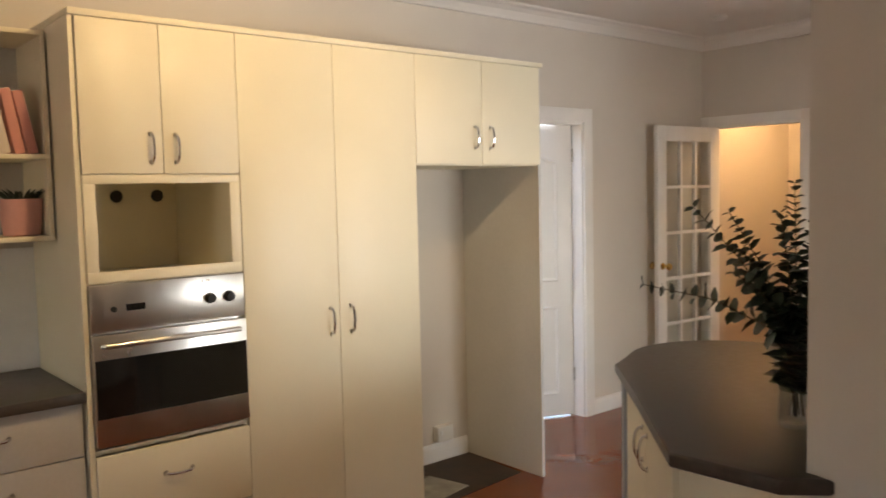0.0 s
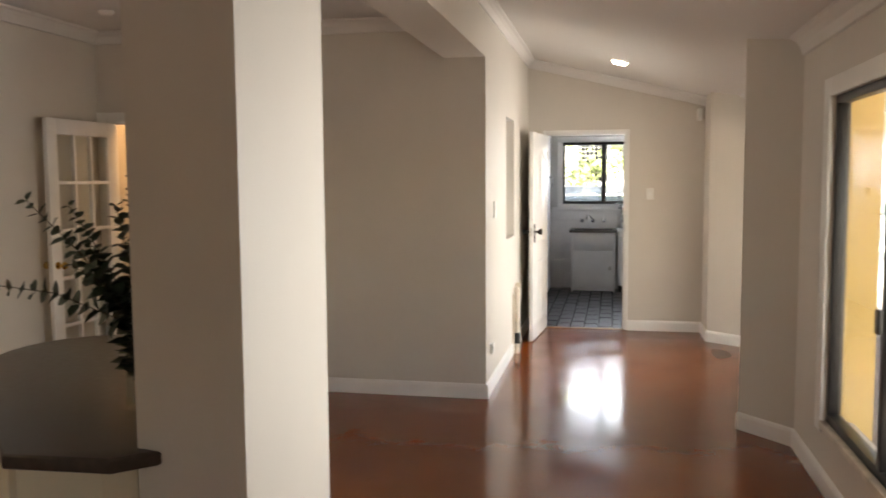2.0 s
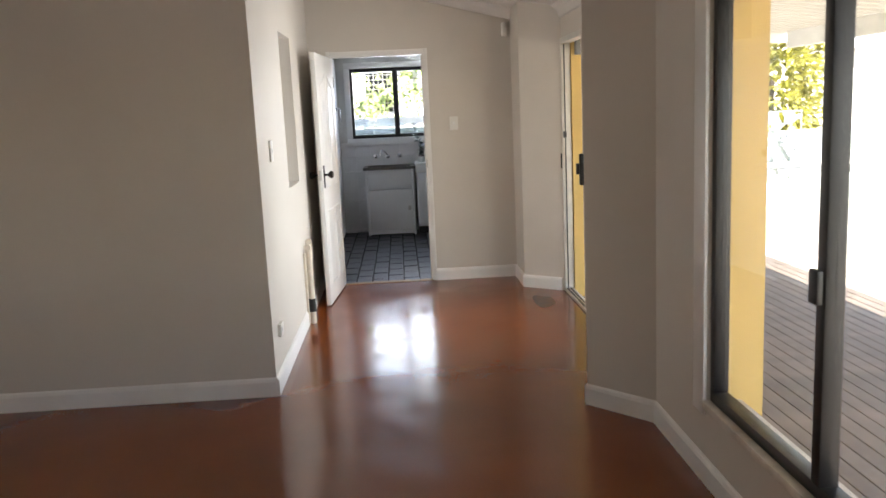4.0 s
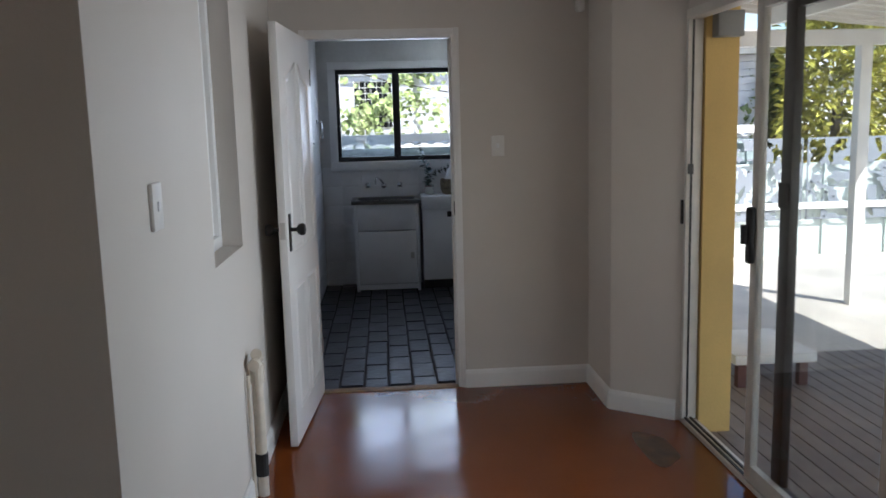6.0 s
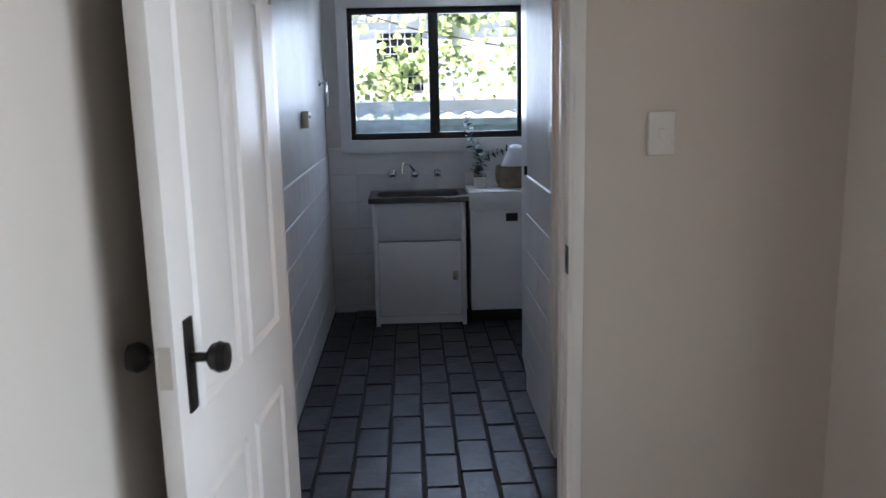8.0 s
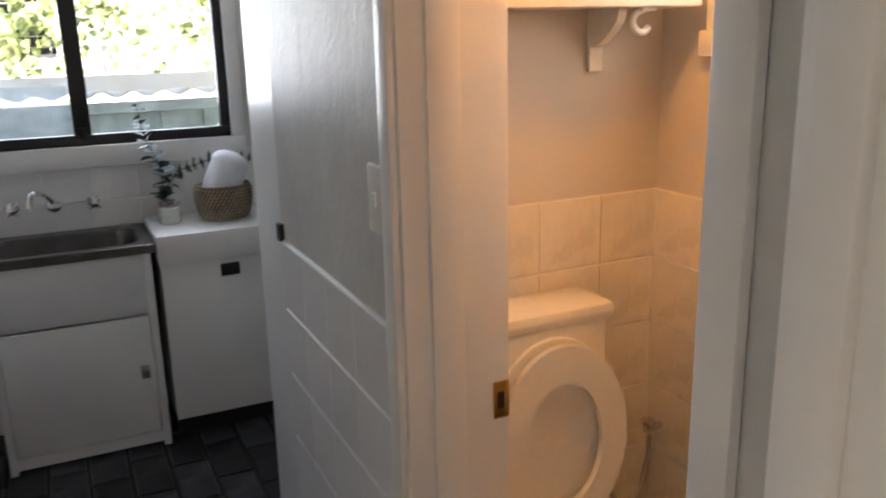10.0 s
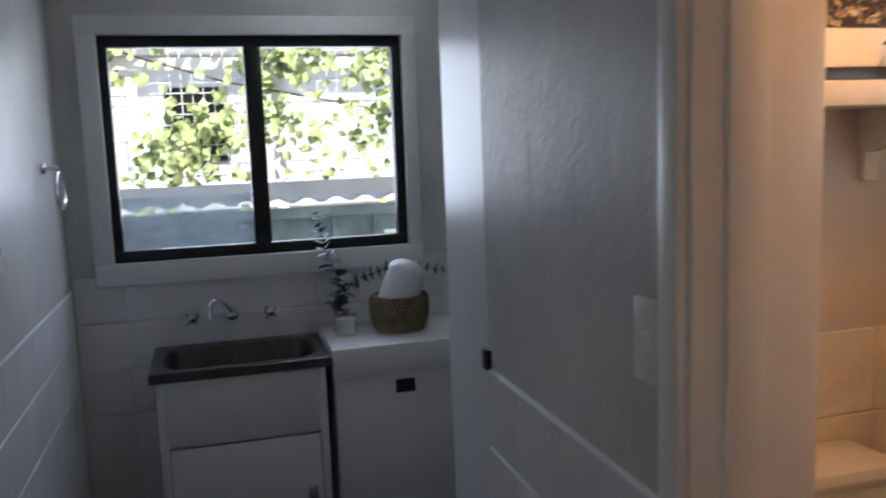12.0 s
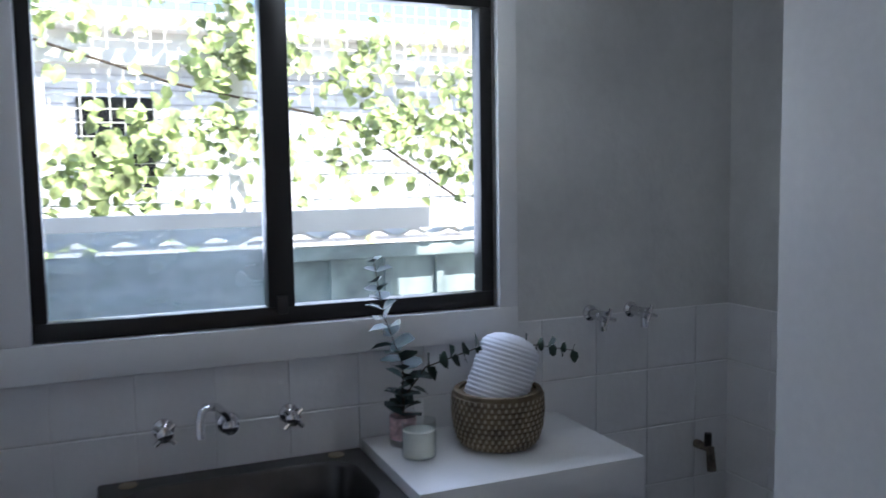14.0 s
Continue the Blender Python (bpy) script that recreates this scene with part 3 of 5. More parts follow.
lf = frame_set("doorframe_laundry", "y", 8.75, 8.85, 0.108, 0.955, 2.06, "white painted laundry door frame", w=0.03, t=0.005)
part("door_stop", BX(8.80, 8.835, 0.13, 0.142, 0, 2.038, bevel=0.002), TRIM, lf)
part("strike_plate", BX(8.742, 8.785, 0.1295, 0.132, 1.035, 1.115, bevel=0.0008), OLDSTEEL, lf, "dull steel strike plate")
part("latch_hole", BX(8.756, 8.776, 0.1315, 0.1328, 1.055, 1.095), BLACK, lf)
tf = frame_set("doorframe_toilet", "x", -0.224, -0.024, 9.06, 9.822, 2.06, "white painted toilet door frame", w=0.05, t=0.016)
frame_set("doorframe_kitchen", "x", 4.18, 4.30, 3.57, 4.36, 2.04, "white painted kitchen door frame", w=0.085, t=0.02, faces=(-1,))
frame_set("doorframe_hall", "y", 5.81, 5.93, 3.36, 4.12, 2.05, "white painted hall door frame", w=0.07, t=0.018, faces=(-1,))
part("strike_plate", BX(9.795, 9.8015, -0.229, -0.196, 0.925, 1.0, bevel=0.001), BRASS, tf, "worn brass strike plate")
part("latch_hole", BX(9.794, 9.7995, -0.218, -0.204, 0.945, 0.98), BLACK, tf)
part("door_stop", BX(9.788, 9.80, -0.134, -0.07, 0, 2.038, bevel=0.002), TRIM, tf)
part("door_stop", BX(9.082, 9.094, -0.134, -0.07, 0, 2.038, bevel=0.002), TRIM, tf)


def french_door():
    d = thing("french_door", "white glazed door with a grid of small panes, open", "door")
    w, h, t, st, bt = 0.74, 2.03, 0.036, 0.1, 0.22
    part("stile", BX(0, st, -t / 2, t / 2, 0.012, h, bevel=0.003), TRIM, d)
    part("stile", BX(w - st, w, -t / 2, t / 2, 0.012, h, bevel=0.003), TRIM, d)
    part("rail", BX(st, w - st, -t / 2, t / 2, 0.012, bt, bevel=0.003), TRIM, d)
    part("rail", BX(st, w - st, -t / 2, t / 2, h - 0.11, h, bevel=0.003), TRIM, d)
    nx, nz = 3, 5
    px, pz = (w - 2 * st) / nx, (h - 0.11 - bt) / nz
    for i in range(1, nx):
        part("glazing_bar", BX(st + i * px - 0.011, st + i * px + 0.011, -0.014, 0.014, bt, h - 0.11), TRIM, d)
    for j in range(1, nz):
        part("glazing_bar", BX(st, w - st, -0.0135, 0.0135, bt + j * pz - 0.011, bt + j * pz + 0.011), TRIM, d)
    for i in range(nx):
        for j in range(nz):
            p = part("pane", BX(st + i * px + 0.011, st + (i + 1) * px - 0.011, -0.002, 0.002, bt + j * pz + 0.011, bt + (j + 1) * pz - 0.011), CLEAR, d)
            p.visible_shadow = False
    for s in (-1, 1):
        bm = lathe(B(), [(0.026, 0), (0.026, 0.004), (0.01, 0.008), (0.01, 0.035), (0.024, 0.045), (0.028, 0.058), (0.02, 0.07), (0.002, 0.073)], axis="y", seg=18)
        bmesh.ops.transform(bm, matrix=Matrix.Diagonal((1, s, 1, 1)), verts=bm.verts)
        bmesh.ops.translate(bm, vec=(w - 0.05, s * t / 2, 1.0), verts=bm.verts)
        part("knob", bm, BRASS, d, "round brass knob")
    d.matrix_world = pose(5.79, 4.04, 0, 0, 0, 180 - 3)


french_door()

# hall cupboard door seen through the doorway
hd = thing("hall_door", "plain cream hall door with a lever handle, closed", "door")
part("leaf", BX(7.42, 7.448, 3.36, 4.0, 0.01, 2.02, bevel=0.003), TRIM, hd)
part("backplate", BX(7.412, 7.42, 3.89, 3.93, 0.92, 1.1, bevel=0.002), CHROME, hd)
part("lever", tube(B(), [(7.412, 3.91, 1.03), (7.37, 3.91, 1.03), (7.365, 3.9, 1.03), (7.365, 3.79, 1.03)], 0.008), CHROME, hd, "chrome lever handle")
for y0, y1 in ((3.28, 3.35), (4.01, 4.08)):
    part("architrave", BX(7.43, 7.449, y0, y1, 0, 2.1, bevel=0.003), TRIM, hd)
part("architrave", BX(7.43, 7.449, 3.35, 4.01, 2.03, 2.1, bevel=0.003), TRIM, hd)

# ---- kitchen ----
KY, KB = 3.573, 4.178


def handle_bow(parent, p, length, along, out, r=0.0055):
    """A bow handle with two feet."""
    p, along, out = Vector(p), Vector(along), Vector(out)
    pts = [p + along * (length / 2) * math.cos(math.pi * k / 12) + out * (0.028 * math.sin(math.pi * k / 12) ** 0.7 + 0.002) for k in range(13)]
    bm = tube(B(), pts, r)
    for s in (-1, 1):
        lathe(bm, [(0.01, 0), (0.01, 0.003)], p + along * (s * length / 2), "y", 12)
    return part("handle", bm, CHROME, parent, "chrome bow handle")


def front(parent, x0, x1, z0, z1, material, name="door", y=KY):
    return part(name, BX(x0 + 0.0015, x1 - 0.0015, y - 0.018, y, z0 + 0.0015, z1 - 0.0015, bevel=0.0015), material, parent)


def cabinet(name, label, x0, x1, walls):
    d = thing(name, label, "cabinet", "tall kitchen cabinets")
    for b in walls:
        part("carcass_panel", BX(*b), CREAM, d)
    return d


XA, XB, XC, XD = 0.90, 1.505, 2.41, 3.272
TOP = 2.235
# oven tower
ot = cabinet("oven_cabinet", "cream laminate tall cabinet holding the wall oven", XA, XB, [
    (XA - 0.018, XA, KY - 0.004, KB, 0, TOP), (XB - 0.016, XB, KY + 0.002, KB, 0, TOP), (XA, XB - 0.016, KY + 0.002, KB, 1.675, 1.69),
    (XA, XB - 0.016, KY + 0.002, KB, 1.27, 1.285), (XA, XB - 0.016, KY + 0.002, KB, 0.66, 0.675), (XA, XB - 0.016, KB - 0.012, KB - 0.002, 0.1, TOP), (XA, XB - 0.016, KY + 0.002, KB - 0.012, 0.0, 0.09)])
xm = (XA + XB) / 2 - 0.005
dl = front(ot, XA, xm, 1.68, TOP, CREAM)
handle_bow(dl, (xm - 0.045, KY - 0.018, 1.775), 0.105, (0, 0, 1), (0, -1, 0))
dr = front(ot, xm, XB, 1.68, TOP, CREAM)
handle_bow(dr, (xm + 0.05, KY - 0.018, 1.775), 0.105, (0, 0, 1), (0, -1, 0))
# microwave recess surround
for b in ((XA + 0.002, XB - 0.002, 1.645, 1.676), (XA + 0.002, XB - 0.002, 1.288, 1.328), (XA + 0.002, XA + 0.045, 1.328, 1.645), (XB - 0.045, XB - 0.002, 1.328, 1.645)):
    part("recess_surround", BX(b[0], b[1], KY - 0.017, KY + 0.003, b[2], b[3], bevel=0.002), CREAM, ot)
for x in (XA + 0.32, XA + 0.50):
    part("cable_hole", lathe(B(), [(0.027, -0.004), (0.027, 0.0), (0.02, 0.0), (0.02, 0.003), (0.001, 0.003)], (x, KB - 0.016, 1.60), "y", 18), RUBBER, ot, "round black cable grommet")
for z0, z1 in ((0.36, 0.655), (0.1, 0.355)):
    dd = front(ot, XA, XB, z0, z1, CREAM, "drawer")
    handle_bow(dd, ((XA + XB) / 2, KY - 0.018, z1 - 0.115), 0.105, (1, 0, 0), (0, -1, 0))
# oven
ov = thing("wall_oven", "stainless steel wall oven with a dark glass door", "oven")
part("body", BX(XA + 0.01, XB - 0.02, KY + 0.004, KY + 0.5, 0.69, 1.265), STEEL, ov)
panel = part("control_panel", BX(XA + 0.003, XB - 0.003, KY - 0.022, KY + 0.002, 1.11, 1.282, bevel=0.002), STEEL, ov)
for x in (XB - 0.15, XB - 0.07):
    part("knob", lathe(B(), [(0.022, 0), (0.022, -0.004), (0.019, -0.006), (0.017, -0.024), (0.002, -0.025)], (x, KY - 0.022, 1.195), "y", 20), RUBBER, panel, "black control knob")
part("clock", BX(XA + 0.13, XA + 0.2, KY - 0.025, KY - 0.021, 1.18, 1.205), OVENGLASS, panel)
part("button", lathe(B(), [(0.011, 0), (0.011, -0.006), (0.001, -0.006)], (XA + 0.085, KY - 0.022, 1.19), "y", 14), RUBBER, panel)
odoor = part("oven_door", BX(XA + 0.003, XB - 0.003, KY - 0.03, KY + 0.001, 0.69, 1.1, bevel=0.003), STEEL, ov)
part("door_glass", BX(XA + 0.008, XB - 0.008, KY - 0.033, KY - 0.029, 0.795, 1.01), OVENGLASS, odoor, "dark glass window")
part("door_handle", tube(B(), [(XA + 0.04, KY - 0.03, 1.06), (XA + 0.045, KY - 0.062, 1.063), (XA + 0.09, KY - 0.068, 1.064), (XB - 0.09, KY - 0.068, 1.064), (XB - 0.045, KY - 0.062, 1.063), (XB - 0.04, KY - 0.03, 1.06)], 0.009, 10), STEEL, odoor)
# pantry
pt = cabinet("pantry_cabinet", "cream laminate pantry with two tall doors", XB, XC, [
    (XB + 0.002, XB + 0.018, KY + 0.002, KB, 0, TOP), (XC - 0.018, XC, KY - 0.002, KB, 0, TOP), (XB + 0.018, XC - 0.018, KB - 0.012, KB - 0.002, 0, TOP), (XB + 0.018, XC - 0.018, KY + 0.05, KY + 0.066, 0.0, 0.06)])
xm = 1.957
for x0, x1, hx in ((XB, xm, xm - 0.045), (xm, XC, xm + 0.06)):
    dd = front(pt, x0, x1, 0.06, TOP, CREAM)
    handle_bow(dd, (hx, KY - 0.018, 1.035), 0.115, (0, 0, 1), (0, -1, 0))
# fridge recess
fr = cabinet("fridge_cabinet", "cream laminate cupboard over an empty fridge recess", XC, XD, [
    (XC + 0.002, XD - 0.018, KY + 0.002, KB, 1.715, 1.733), (XC + 0.002, XD - 0.018, KB - 0.012, KB - 0.002, 1.733, TOP)])
part("end_panel", BX(XD - 0.018, XD, KY - 0.01, KB, 0, TOP), mat("white_board", (0.62, 0.6, 0.57), 0.45, var=0.03, scale=2), fr, "pale grey end panel")
xm = 2.838
for x0, x1, hx in ((XC, xm, xm - 0.05), (xm, XD - 0.012, xm + 0.055)):
    dd = front(fr, x0, x1, 1.72, TOP, CREAM)
    handle_bow(dd, (hx, KY - 0.018, 1.855), 0.105, (0, 0, 1), (0, -1, 0))
tp = solid("cabinet_top_rail", BX(XA - 0.022, XD + 0.008, KY - 0.026, KB, TOP, TOP + 0.024, bevel=0.003), CREAM, "cream top board over the tall cabinets", "cornice board")
# socket in the recess and the lifted floor patch
so = thing("power_socket", "white power socket low on the recess wall", "socket")
part("box", BX(2.98, 3.10, 4.13, 4.178, 0.125, 0.215, bevel=0.006), PLASTIC, so)
part("rocker", BX(3.0, 3.015, 4.124, 4.131, 0.17, 0.19), WHITE, so)
solid("floor_patch", prism(B(), [(2.42, 3.62), (3.22, 3.7), (3.24, 4.16), (2.42, 4.16)], 0.001, 0.004), mat("bare_dark_floor", (0.05, 0.03, 0.02), 0.6, var=0.3, scale=8), "dark bare patch of floor in the fridge recess", "floor patch")
solid("loose_sheet", prism(B(), [(2.5, 3.66), (2.86, 3.74), (2.8, 4.0), (2.46, 3.9)], 0.0045, 0.008), mat("grey_sheet", (0.33, 0.31, 0.27), 0.6, var=0.15, scale=10), "grey sheet lying in the fridge recess", "sheet")

# side bench with drawers
sb = thing("bench_cabinet", "grey-beige laminate drawer cabinet under the dark benchtop", "cabinet")
part("carcass", BX(-1.2, XA - 0.022, 3.62, KB, 0.1, 0.858), GREYLAM, sb)
part("plinth", BX(-1.2, XA - 0.022, 3.66, KB, 0, 0.1), BLACK, sb)
for z0, z1 in ((0.66, 0.855), (0.38, 0.655), (0.11, 0.375)):
    for x0, x1 in ((0.28, XA - 0.024), (-0.34, 0.28)):
        dd = part("drawer", BX(x0 + 0.002, x1 - 0.002, 3.602, 3.62, z0, z1, bevel=0.0015), GREYLAM, sb)
        handle_bow(dd, ((x0 + x1) / 2, 3.602, z1 - 0.08), 0.1, (1, 0, 0), (0, -1, 0))
solid("benchtop", BX(-1.2, XA - 0.02, 3.57, KB, 0.86, 0.9, bevel=0.006), BENCH, "dark laminate benchtop beside the oven cabinet", "benchtop")
solid("splashback", BX(-1.2, XA - 0.02, KB - 0.008, KB, 0.902, 1.4), TILEP, "white tiled splashback over the benchtop", "splashback")
sh = thing("wall_shelf", "grey open wall shelf unit with books and a pot", "shelf")
SX0, SX1, SY0 = -0.2, 0.872, 3.82
part("side_panel", BX(SX1 - 0.016, SX1, SY0, KB, 1.458, 2.2), CREAM, sh)
part("side_panel", BX(SX0, SX0 + 0.016, SY0, KB, 1.458, 2.2), CREAM, sh)
part("back_panel", BX(SX0 + 0.016, SX1 - 0.016, KB - 0.01, KB - 0.002, 1.458, 2.2), GREYLAM, sh)
for z in (1.44, 1.745, 2.2):
    part("shelf_board", BX(SX0, SX1, SY0 - 0.004, KB, z, z + 0.018, bevel=0.002), CREAM, sh)
for i, (dx, m, hh, tl) in enumerate(((0.0, BOOKO, 0.25, 10), (0.05, BOOKP, 0.24, 10), (0.095, BOOKP, 0.235, 11))):
    d = thing("book", "pale paper-covered book leaning on the shelf" if m is BOOKO else "pink-covered book leaning on the shelf", "book", "books on the shelf")
    part("cover", BX(-0.018, 0.018, 0, 0.17, 0.0, hh, bevel=0.002), m, d)
    part("page_block", BX(-0.014, 0.014, 0.006, 0.1715, 0.004, hh + 0.001), PAPER, d)
    d.matrix_world = pose(0.725 + dx, 3.84, 1.766, 0, -tl, 0)
pp = thing("plant_pot", "pink ceramic pot with a small plant", "plant pot")
part("pot", lathe(B(), [(0.055, 0), (0.065, 0.005), (0.078, 0.14), (0.07, 0.14), (0.066, 0.12), (0.001, 0.12)], (0.785, 3.93, 1.4585), "z", 28), PINK, pp)


def leaf(bm, p, d, n, ln, wd, fold=0.25):
    """A rounded leaf of eight faces, from p along d, facing n."""
    d, n = Vector(d).normalized(), Vector(n)
    s = d.cross(n)
    s = s.normalized() if s.length > 1e-5 else d.orthogonal().normalized()
    n = s.cross(d)
    mid = [bm.verts.new(Vector(p) + d * ln * f - n * ln * 0.12 * f * f) for f in (0, 0.35, 0.7, 1)]
    for sg in (-1, 1):
        e = [bm.verts.new(Vector(p) + d * ln * f + s * sg * wd * w + n * wd * fold - n * ln * 0.12 * f * f) for f, w in ((0.3, 0.46), (0.68, 0.42))]
        bm.faces.new((mid[0], mid[1], e[0])), bm.faces.new((mid[1], mid[2], e[1], e[0])), bm.faces.new((mid[2], mid[3], e[1]))


rnd = random.Random(3)
bm = B()
for k in range(40):
    a = rnd.uniform(0, 6.28)
    d = Vector((math.cos(a), math.sin(a), rnd.uniform(0.6, 1.5)))
    leaf(bm, (0.785 + 0.03 * math.cos(a), 3.93 + 0.03 * math.sin(a), 1.575), d, (0, 0, 1), rnd.uniform(0.05, 0.1), 0.018)
part("foliage", bm, GREEN, pp)

# island bench
isl = [(1.886, 1.362), (1.80, 1.45), (1.784, 1.743), (2.198, 2.148), (2.56, 2.52)]
isl += [(2.95 + 0.40 * math.cos(radians(a)), 2.25 + 0.40 * math.sin(radians(a))) for a in range(130, -10, -12)]
isl += [(3.34, 1.9), (3.2, 1.55), (2.9, 1.434), (1.886, 1.434)]
ib = thing("island_cabinet", "cream laminate island cabinet with a blue-grey end", "cabinet")
ins = [(1.9, 1.44), (1.84, 1.5), (1.83, 1.74), (2.2, 2.1), (2.56, 2.44), (2.95, 2.56), (3.26, 2.3), (3.28, 1.9), (3.1, 1.6), (2.9, 1.44)]
part("carcass", prism(B(), ins, 0.09, 0.858), CREAM, ib)
part("plinth", prism(B(), [(x * 0.96 + 0.1, y * 0.96 + 0.08) for x, y in ins], 0, 0.09), BLACK, ib)
# doors on the slanted face
fa, fb = Vector((1.83, 1.74, 0)), Vector((2.56, 2.44, 0))
dv = (fb - fa).normalized()
nv = Vector((-dv.y, dv.x, 0))
L = (fb - fa).length
for i in range(2):
    bm = B()
    q0, q1 = fa + dv * (L * i / 2 + 0.002), fa + dv * (L * (i + 1) / 2 - 0.002)
    prism(bm, [tuple(v[:2]) for v in (q0 + nv * 0.001, q1 + nv * 0.001, q1 + nv * 0.019, q0 + nv * 0.019)], 0.1, 0.855)
    dd = part("door", bm, CREAM, ib)
    hp = (q0 if i else q1) + nv * 0.019 + dv * (0.05 if i else -0.05)
    handle_bow(dd, (hp.x, hp.y, 0.74), 0.11, (0, 0, 1), nv)
part("end_panel", prism(B(), [(2.556, 2.446), (2.62, 2.49), (2.60, 2.52), (2.54, 2.465)], 0.09, 0.858), mat("blue_grey_laminate", (0.3, 0.34, 0.4), 0.45), ib)
solid("island_benchtop", prism(B(), isl, 0.86, 0.9, bevel=0.008), BENCH, "dark laminate island benchtop with a rounded end", "benchtop")


def branch(thing_ob, pts, n, ln, wd, material, seed, spin=0.0, top=0.4, rstem=0.0025):
    """A eucalyptus stem with paired round leaves."""
    r = random.Random(seed)
    pts = [Vector(p) for p in pts]
    part("stem", tube(B(), pts, rstem, 6, 0.5), STEM, thing_ob)
    segs = [(b - a).length for a, b in zip(pts, pts[1:])]
    tot = sum(segs)
    bm = B()
    for i in range(n):
        f = 0.12 + 0.88 * i / (n - 1)
        s, k = f * tot, 0
        while k < len(segs) - 1 and s > segs[k]:
            s -= segs[k]
            k += 1
        p = pts[k].lerp(pts[k + 1], min(1, s / segs[k]))
        d = (pts[k + 1] - pts[k]).normalized()
        u = d.orthogonal().normalized()
        size = 1 - (1 - top) * f ** 2
        for sg in (0, math.pi):
            a = sg + (i % 2) * math.pi / 2 + spin + r.uniform(-0.4, 0.4)
            w = (Matrix.Rotation(a, 3, d) @ u)
            leaf(bm, p, w + d * r.uniform(0.2, 0.7), d - w * r.uniform(0.3, 1.0) + Vector((r.uniform(-0.7, 0.7), r.uniform(-0.7, 0.7), r.uniform(-0.4, 0.4))), ln * size * r.uniform(0.8, 1.15), wd * size * r.uniform(0.85, 1.1), 0.12)
    return part("leaves", bm, material, thing_ob)


vs = thing("vase", "clear glass vase of eucalyptus branches on the island", "vase")
VC = Vector((2.24, 1.63, 0.901))
part("glass", lathe(B(), [(0.048, 0.0), (0.05, 0.004), (0.044, 0.12), (0.05, 0.27), (0.047, 0.27), (0.041, 0.12), (0.046, 0.015), (0.001, 0.012)], VC, "z", 28), CLEAR, vs)
rnd = random.Random(11)
right = Vector((0.77, -0.64, 0))
for i, (sx, up, fw, n) in enumerate(((-0.42, 0.16, 0.05, 14), (-0.30, 0.38, -0.03, 20), (-0.17, 0.36, 0.06, 22), (-0.07, 0.36, -0.05, 22), (0.0, 0.44, 0.02, 24), (0.1, 0.4, 0.05, 22), (0.2, 0.3, -0.02, 20), (-0.12, 0.25, 0.1, 18), (0.05, 0.28, -0.1, 18), (-0.2, 0.2, -0.06, 16))):
    fwd = Vector((0.64, 0.77, 0))
    tip = VC + right * sx + fwd * fw + Vector((0, 0, 0.25 + up))
    base, neck = VC + Vector((rnd.uniform(-0.02, 0.02), rnd.uniform(-0.02, 0.02), 0.03)), VC + right * sx * 0.08 + Vector((0, 0, 0.26))
    m1 = neck.lerp(tip, 0.5) + Vector((0, 0, 0.03))
    branch(vs, (base, neck, m1, tip), n + 6, 0.068, 0.062, GREEN, 20 + i)

# ---- dining end of the room ----
# sliding door
sd = thing("sliding_door", "cream aluminium sliding door, half open, with a black latch", "sliding door")
Y0, Y1, X0, X1, ZT = -1.03, -0.955, 6.2, 8.03, 2.07
part("head_track", BX(X0, X1, Y0, Y1, ZT - 0.045, ZT, bevel=0.003), ALU, sd)
part("jamb_post", BX(X1 - 0.03, X1, Y0, Y1, 0, ZT - 0.045, bevel=0.003), ALU, sd)
part("jamb_post", BX(X0, X0 + 0.03, Y0, Y1, 0, ZT - 0.045, bevel=0.003), ALU, sd)
part("sill_track", BX(X0, X1, Y0, Y1, -0.005, 0.022, bevel=0.003), ALU, sd)
for y in (-0.972, -1.0):
    part("rail_groove", BX(X0 + 0.03, X1 - 0.03, y - 0.005, y + 0.005, 0.022, 0.03), BLACK, sd)
part("jamb_groove", BX(X1 - 0.034, X1 - 0.0295, -0.985, -0.975, 0.03, ZT - 0.05), BLACK, sd)
part("latch_keeper", BX(X1 - 0.036, X1 - 0.028, -0.99, -0.962, 1.28, 1.33), BLACK, sd)
part("jamb_strike", BX(X1 + 0.0, X1 + 0.012, -0.962, -0.945, 1.03, 1.15), BLACK, sd)


def glazed(parent, name, x0, x1, y, st=0.055, z0=0.03, z1=ZT - 0.047, m=ALU):
    p = part(name, BX(x0, x0 + st, y - 0.016, y + 0.016, z0, z1, bevel=0.003), m, parent)
    part("stile", BX(x1 - st, x1, y - 0.016, y + 0.016, z0, z1, bevel=0.003), m, p)
    part("rail", BX(x0 + st, x1 - st, y - 0.014, y + 0.014, z0, z0 + 0.07), m, p)
    part("rail", BX(x0 + st, x1 - st, y - 0.014, y + 0.014, z1 - 0.055, z1), m, p)
    g = part("pane", BX(x0 + st, x1 - st, y - 0.003, y + 0.003, z0 + 0.07, z1 - 0.055), GLASS, p)
    g.visible_shadow = False
    return p


